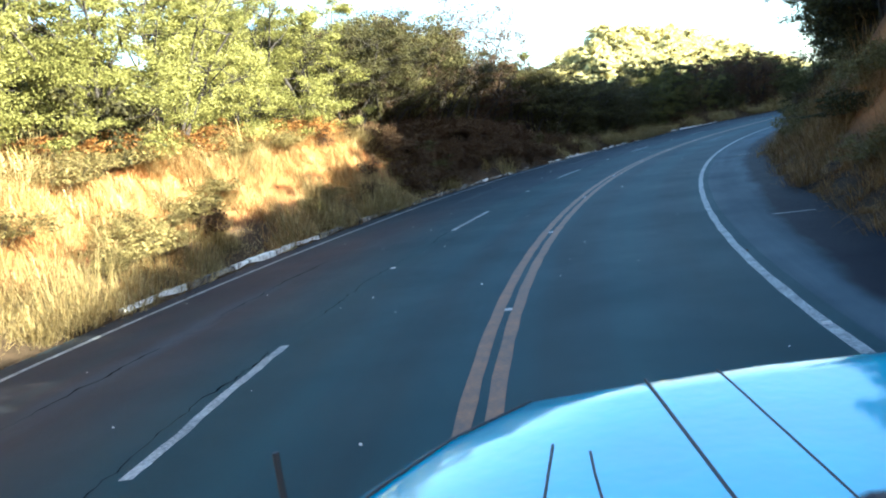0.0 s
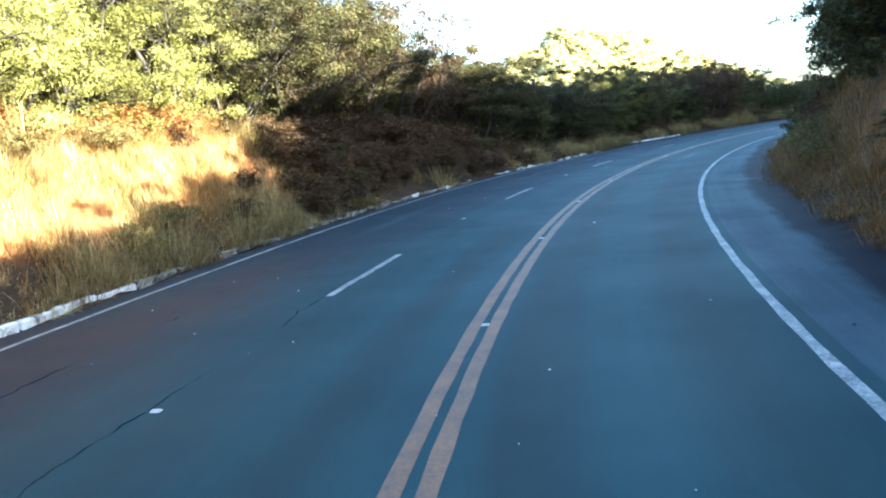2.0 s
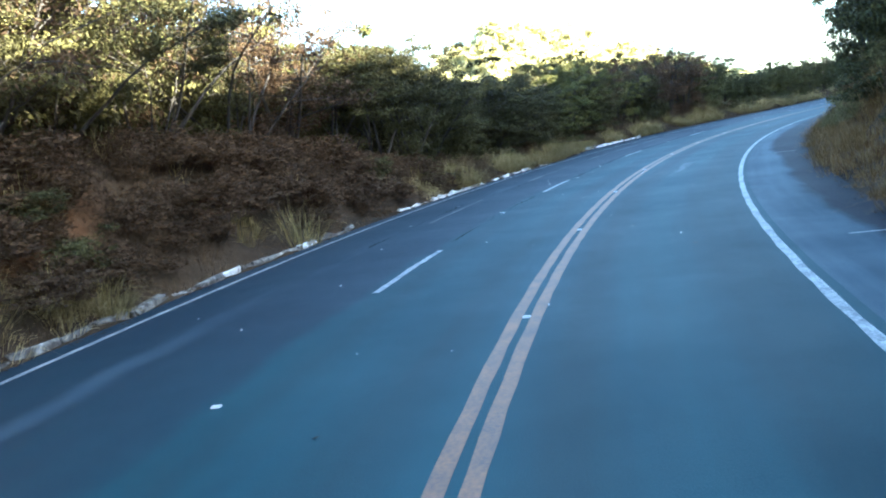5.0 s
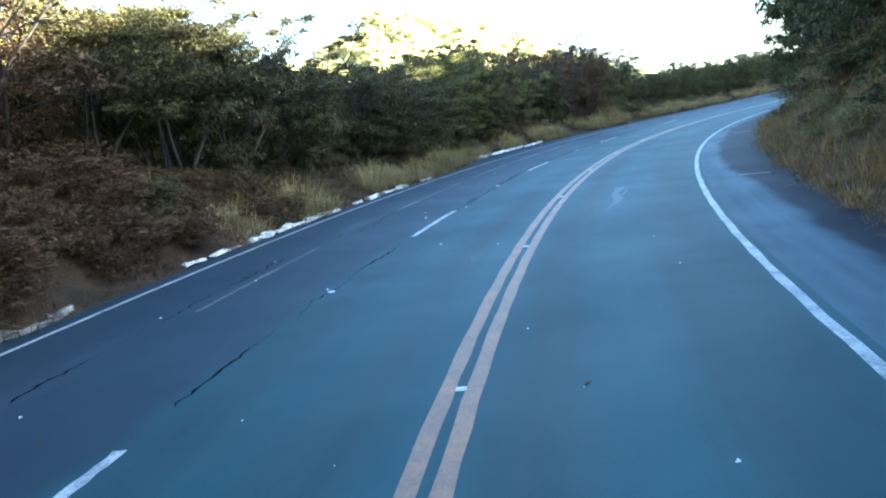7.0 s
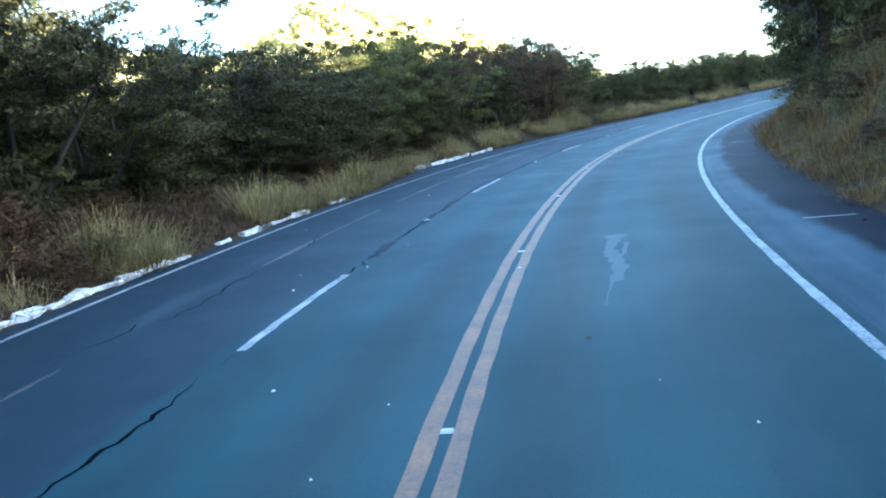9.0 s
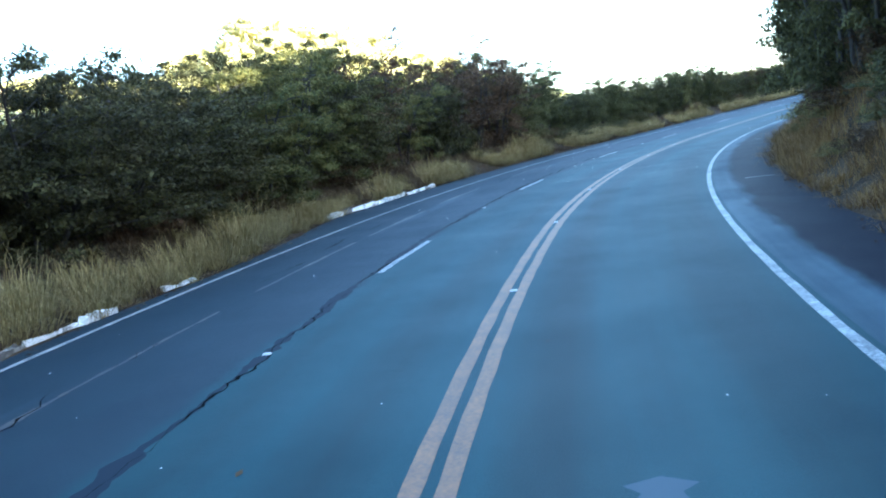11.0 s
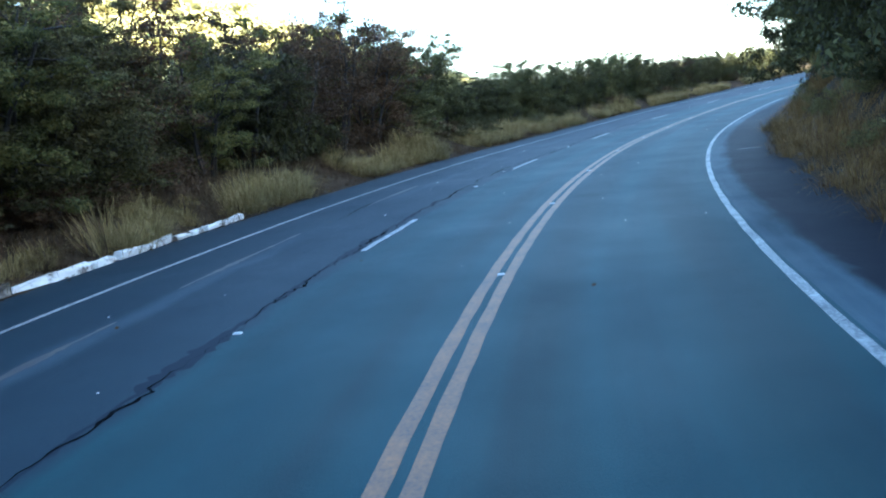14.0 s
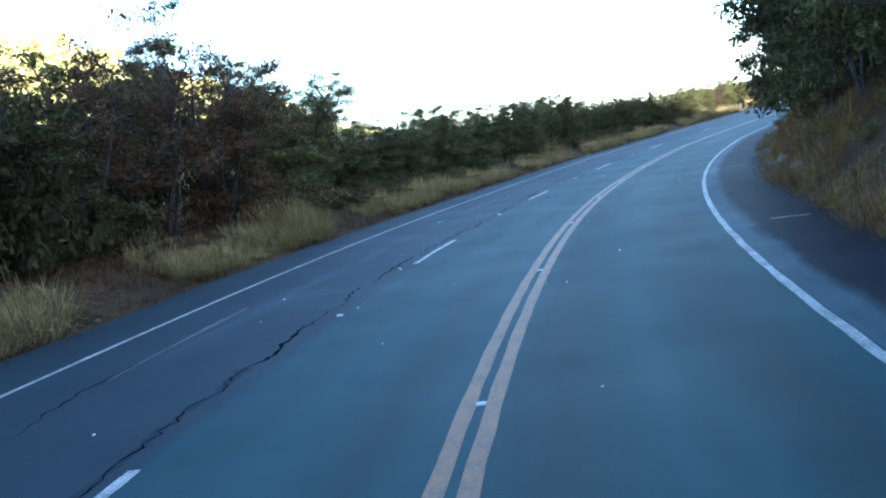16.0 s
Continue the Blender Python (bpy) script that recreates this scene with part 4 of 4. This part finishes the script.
def verge_right(r, n):
    s = 10 + 170 * r.uniform(0, 1, n) ** 1.15
    d = np.abs(r.normal(0, 1.7, n))
    return s, -6.08 - d, np.clip(0.42 + 0.35 * wave(s, d, 0.7, 5.0) + 0.25 * d, 0.2, 1.5)


grass("grass", 11000, verge_left, 0.9, GRASS_GREEN, "half-dry grass tufts along the kerb", 5, 195)
grass("grass", 8500, lambda r, n: (lambda s, d: (s, left_edge(s) + 0.35 + d, np.clip(0.7 + 0.4 * wave(s, d, 0.9, 3.0), 0.2, 1.2)))(r.uniform(2, 60, n), r.uniform(0, 5.5, n)),
      0.7, GRASS, "dry straw-yellow grass covering the bank", 6)
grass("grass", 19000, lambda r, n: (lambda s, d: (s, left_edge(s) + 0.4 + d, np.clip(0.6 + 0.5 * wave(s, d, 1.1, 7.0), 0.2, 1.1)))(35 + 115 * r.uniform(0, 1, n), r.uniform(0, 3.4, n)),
      0.5, GRASS_DEAD_SHADED, "dead brown weeds, coloured darker for the shaded bank", 11, 62, False)
grass("grass", 9500, verge_right, 0.95, GRASS_BROWN, "tall dry grass on the hillside verge", 8)


grass("grass", 2200, lambda r, n: (lambda s, d: (s, left_edge(s) + 0.5 + d, np.clip(0.7 + 0.6 * wave(s, d, 1.3, 4.0), 0.2, 1.2)))(r.uniform(15, 36, n), r.uniform(0, 4.5, n)),
      0.8, GRASS_BROWN, "brown withered weeds between the straw", 14, 120, False)


# ---- fallen leaves and grit along the road's edges ----
def litter(n, seed):
    r = np.random.default_rng(seed)
    s = r.uniform(4, 150, n)
    left = r.uniform(0, 1, n) < 0.55
    lat = np.where(left, left_edge(s) - np.abs(r.normal(0, 0.18, n)) + 0.05, -6.0 + np.abs(r.normal(0, 0.22, n)))
    stray = r.uniform(0, 1, n) < 0.03
    lat = np.where(stray, r.uniform(-5.9, 7.6, n), lat)
    h = np.interp(s, _s, _h)
    pos = np.c_[np.interp(s, _s, _x) - np.cos(h) * lat, np.interp(s, _s, _y) - np.sin(h) * lat, grade(s) + 0.012]
    L, az = r.uniform(0.02, 0.065, n), r.uniform(0, 6.28, n)
    t = np.c_[np.cos(az), np.sin(az), r.uniform(-0.15, 0.3, n)] * L[:, None]
    w = np.c_[-np.sin(az), np.cos(az), r.uniform(-0.15, 0.3, n)] * (L * 0.55)[:, None]
    v = np.stack([pos - t, pos + w, pos + t, pos - w], 1).reshape(-1, 3)
    ob = mesh_arrays("leaf_litter", v, np.arange(n * 4).reshape(-1, 4), LEAF_DRY)
    return tagged(ob, "fallen brown leaves scattered along the road edges", "leaf litter", kind="stuff")


litter(2600, 31)


def chips(n, seed):
    """Pale stone chips thrown onto the lanes: low, uneven wedges."""
    r = np.random.default_rng(seed)
    s, lat = r.uniform(6, 130, n), r.uniform(-3.4, 7.0, n)
    h = np.interp(s, _s, _h)
    pos = np.c_[np.interp(s, _s, _x) - np.cos(h) * lat, np.interp(s, _s, _y) - np.sin(h) * lat, grade(s) + 0.002]
    base = np.array([(-1, -0.6, 0), (1, -0.7, 0), (0.9, 0.7, 0), (-0.8, 0.6, 0), (-0.5, -0.3, 0.8), (0.5, -0.3, 0.7), (0.4, 0.4, 0.9), (-0.4, 0.3, 0.6)])
    size = np.clip(r.lognormal(-4.4, 0.45, n), 0.006, 0.025)
    az = r.uniform(0, 6.28, n)
    local = base[None] * size[:, None, None] * r.uniform(0.7, 1.3, (n, 8, 3))
    x = local[..., 0] * np.cos(az)[:, None] - local[..., 1] * np.sin(az)[:, None]
    y = local[..., 0] * np.sin(az)[:, None] + local[..., 1] * np.cos(az)[:, None]
    v = (np.stack([x, y, local[..., 2]], -1) + pos[:, None]).reshape(-1, 3)
    q = np.array([(4, 5, 6, 7), (0, 1, 5, 4), (1, 2, 6, 5), (2, 3, 7, 6), (3, 0, 4, 7)])
    ob = mesh_arrays("stone_chips", v, (np.arange(n)[:, None, None] * 8 + q[None]).reshape(-1, 4), CHIP)
    return tagged(ob, "pale stone chips strewn over the asphalt", "gravel", kind="stuff")


CHIP = material("pale_chip", (0.5, 0.48, 0.45), 0.8)
chips(130, 77)
STAIN = material("pale_spill", (0.036, 0.056, 0.07), 0.7)
ribbon("spill", [(58.5, -1.55), (59.6, -1.6), (61, -1.47), (62.5, -1.58)], 0.2, 0.5, 0.006, STAIN, 0.003, 61, road, "pale dried spill on the asphalt", 0.6)
ribbon("spill", [(57.2, -1.38), (58.6, -1.45), (60.5, -1.68), (61.6, -1.76)], 0.06, 0.22, 0.012, STAIN, 0.0035, 62, road)


def rock(s, lat, size, seed):
    r = np.random.default_rng(seed)
    bm = bmesh.new()
    bmesh.ops.create_icosphere(bm, subdivisions=2, radius=size)
    for v in bm.verts:
        v.co *= 1 + 0.22 * noise.noise(v.co * 3 / size * 0.4 + Vector((seed, 0, 0)))
        v.co.z *= 0.7
    ob = part("rock", bm, ROCK)
    ob.matrix_basis = Matrix.LocRotScale(at(s, lat, float(terrain(s, lat) - grade(s)) + size * 0.25), Euler((0, 0, r.uniform(0, 6))), None)
    return tagged(ob, "pale rough stone at the foot of the bank", "rock", "stones on the verge")


ROCK = material("pale_rock", (0.2, 0.18, 0.16), 0.9)
g = ROCK.node_tree.nodes.new("ShaderNodeNewGeometry")
rn = noise_of(ROCK, g.outputs["Position"], 6, 5)
wire(ROCK, ramp(ROCK, rn, [(0.3, (0.05, 0.042, 0.034)), (0.7, (0.15, 0.13, 0.11))]), bsdf(ROCK).inputs["Base Color"])
bump(ROCK, rn, 0.6, 0.03)
rr = np.random.default_rng(12)
for k in range(16):
    rock(114 + rr.uniform(0, 34), -6.35 - rr.uniform(0, 0.6), rr.uniform(0.12, 0.34), 100 + k)
for k in range(9):
    rock(20 + rr.uniform(0, 85), -6.3 - rr.uniform(0, 0.3), rr.uniform(0.05, 0.12), 200 + k)
for k in range(8):
    rock(96 + rr.uniform(0, 25), left_edge(100) + 0.2 + rr.uniform(0, 0.8), rr.uniform(0.06, 0.14), 300 + k)


# ---- the blue truck at the start of the way: its nose, seen from behind the wheel ----
PAINT = material("sky_blue_paint", (0.0005, 0.26, 0.40), 0.3)
bsdf(PAINT).inputs["Coat Weight"].default_value = 1.0
bsdf(PAINT).inputs["Coat IOR"].default_value = 1.9
bsdf(PAINT).inputs["Specular IOR Level"].default_value = 0.2
bsdf(PAINT).inputs["Coat Roughness"].default_value = 0.04
g = PAINT.node_tree.nodes.new("ShaderNodeNewGeometry")
pn = noise_of(PAINT, g.outputs["Position"], 3.0, 4)
# patchy blue painted in for the broken reflection of the sky
wire(PAINT, ramp(PAINT, pn, [(0.35, (0.0004, 0.23, 0.35)), (0.65, (0.0008, 0.29, 0.43))]), bsdf(PAINT).inputs["Base Color"])
bump(PAINT, pn, 0.12, 0.05)
BLACK = material("black_rubber", (0.012, 0.012, 0.014), 0.6)
STEEL = material("dull_steel", (0.35, 0.35, 0.36), 0.4, 0.8)
LENS = material("headlight_glass", (0.7, 0.72, 0.75), 0.1)
truck = new("truck")
tagged(truck, "sky-blue truck nose with glossy bonnet standing in the lane", "truck")
CX, ZB = 0.62, 1.872      # middle of the truck and top of the bonnet


def loft(rows):
    """A skin over rows of equal length."""
    v = [p for row in rows for p in row]
    n = len(rows[0])
    f = [(i * n + j, i * n + j + 1, (i + 1) * n + j + 1, (i + 1) * n + j) for i in range(len(rows) - 1) for j in range(n - 1)]
    return v, f


def half_width(y):
    return float(np.interp(y, [0.7, 1.25, 1.49, 1.70, 1.88, 1.95, 2.0], [1.22, 1.05, 0.918, 0.783, 0.60, 0.50, 0.47]))


def bonnet_row(y):
    w = half_width(y)
    d = 0.0 if y < 1.9 else (y - 1.9) * 0.5
    prof = [(-w - 0.05, -0.62), (-w - 0.045, -0.2), (-w - 0.03, -0.06), (-w, -0.012), (-w + 0.05, 0.004), (-w * 0.5, 0.014), (0, 0.02)]
    prof = prof + [(-x, z) for x, z in prof[-2::-1]]
    return [(CX + x, y, ZB + z - d) for x, z in prof]


bonnet = part("bonnet", loft([bonnet_row(y) for y in (0.7, 0.9, 1.1, 1.25, 1.37, 1.49, 1.6, 1.7, 1.8, 1.88, 1.92, 1.95, 1.98)]), PAINT, truck)
bonnet.data.shade_smooth()
th = bonnet.modifiers.new("thickness", 'SOLIDIFY')
th.thickness, th.offset = 0.02, -1.0


def rod(name, path, radius, mat, parent, label=""):
    tv, tf = [], []
    tube(path, radius, radius, tv, tf, 8)
    n = len(path)
    tf += [tuple(range(7, -1, -1)), tuple(range((n - 1) * 8, n * 8))]
    ob = part(name, (np.concatenate(tv), tf), mat, parent, label)
    return ob


for x in (0.345, 0.513):
    rod("panel_seam", [(x, y, ZB + 0.016) for y in (0.75, 1.2, 1.6, 1.9)], 0.004, BLACK, bonnet)
rod("panel_seam", [(0.05, 1.33, ZB + 0.012), (0.07, 1.45, ZB + 0.012), (0.092, 1.58, ZB + 0.012)], 0.003, BLACK, bonnet)
rod("panel_seam", [(0.145, 1.3, ZB + 0.013), (0.15, 1.42, ZB + 0.013), (0.157, 1.52, ZB + 0.013)], 0.003, BLACK, bonnet)
rod("panel_seam", [(CX - half_width(y) + 0.05, y, ZB + 0.005) for y in (0.75, 1.25, 1.49, 1.7, 1.88)], 0.004, BLACK, bonnet)
rod("antenna", [(-0.496, 1.75, 1.2), (-0.5, 1.75, 1.5), (-0.505, 1.75, 1.88)], 0.008, BLACK, truck, "thin black rubber antenna")
wiper = rod("wiper", [(0.30, 0.86, 2.0), (0.35, 0.9, 2.022), (0.40, 0.9, 2.04), (0.47, 0.9, 2.035), (0.8, 0.88, 2.02)], 0.012, BLACK, truck, "black wiper arm")
rod("blade", [(0.31, 0.9, 1.995), (0.47, 0.93, 2.008), (0.85, 0.91, 2.0)], 0.008, BLACK, wiper)


def box(name, lo, hi, mat, parent, bevel=0.03, label=""):
    bm = bmesh.new()
    bmesh.ops.create_cube(bm, size=1.0)
    lo, hi = Vector(lo), Vector(hi)
    for v in bm.verts:
        v.co = Vector(((lo.x + hi.x) / 2 + v.co.x * (hi.x - lo.x), (lo.y + hi.y) / 2 + v.co.y * (hi.y - lo.y), (lo.z + hi.z) / 2 + v.co.z * (hi.z - lo.z)))
    bmesh.ops.bevel(bm, geom=bm.edges[:], offset=bevel, segments=2, affect='EDGES')
    return part(name, bm, mat, parent, label)


box("chassis", (CX - 0.45, 0.3, 0.55), (CX + 0.45, 1.9, 1.22), BLACK, truck)
box("cowl", (CX - 1.1, 0.55, 1.2), (CX + 1.1, 0.74, 1.84), PAINT, truck)
box("grille", (CX - 0.5, 1.86, 0.75), (CX + 0.5, 1.98, 1.72), STEEL, truck)
box("bumper", (CX - 1.15, 1.98, 0.5), (CX + 1.15, 2.14, 0.78), STEEL, truck, 0.05)
for side in (-1, 1):
    fen = []
    for a in np.linspace(-0.15, math.pi + 0.15, 13):
        y, z = 1.05 + 0.66 * math.cos(a), 0.5 + 0.66 * math.sin(a)
        fen.append([(CX + side * 0.5, y, z), (CX + side * 1.12, y, z), (CX + side * 1.2, y, z - 0.06)])
    f = part("fender", loft(fen), PAINT, truck)
    m = f.modifiers.new("thickness", 'SOLIDIFY')
    m.thickness = 0.02
    bm = bmesh.new()
    bmesh.ops.create_cone(bm, cap_ends=True, segments=32, radius1=0.5, radius2=0.5, depth=0.26)
    bmesh.ops.bevel(bm, geom=[e for e in bm.edges if len(e.link_faces) == 2 and abs(e.verts[0].co.z - e.verts[1].co.z) < 0.01], offset=0.05, segments=3, affect='EDGES')
    wheel = new("wheel")
    wheel.parent = truck
    wheel.matrix_basis = pose(CX + side * 0.92, 1.05, 0.5, 0, 90, 0)
    part("tyre", bm, BLACK, wheel)
    bm = bmesh.new()
    bmesh.ops.create_cone(bm, cap_ends=True, segments=24, radius1=0.27, radius2=0.24, depth=0.28)
    part("rim", bm, STEEL, wheel)
    bm = bmesh.new()
    bmesh.ops.create_uvsphere(bm, u_segments=20, v_segments=10, radius=0.12)
    lamp_ob = part("headlight", bm, LENS, truck)
    lamp_ob.matrix_basis = pose(CX + side * 0.72, 1.74, 1.05) @ Matrix.Diagonal((1, 0.6, 1, 1))
truck.matrix_basis = Matrix.LocRotScale((0.77, -6.46, float(grade(1.7))), Euler((0, 0, radians(-2.45))), None)
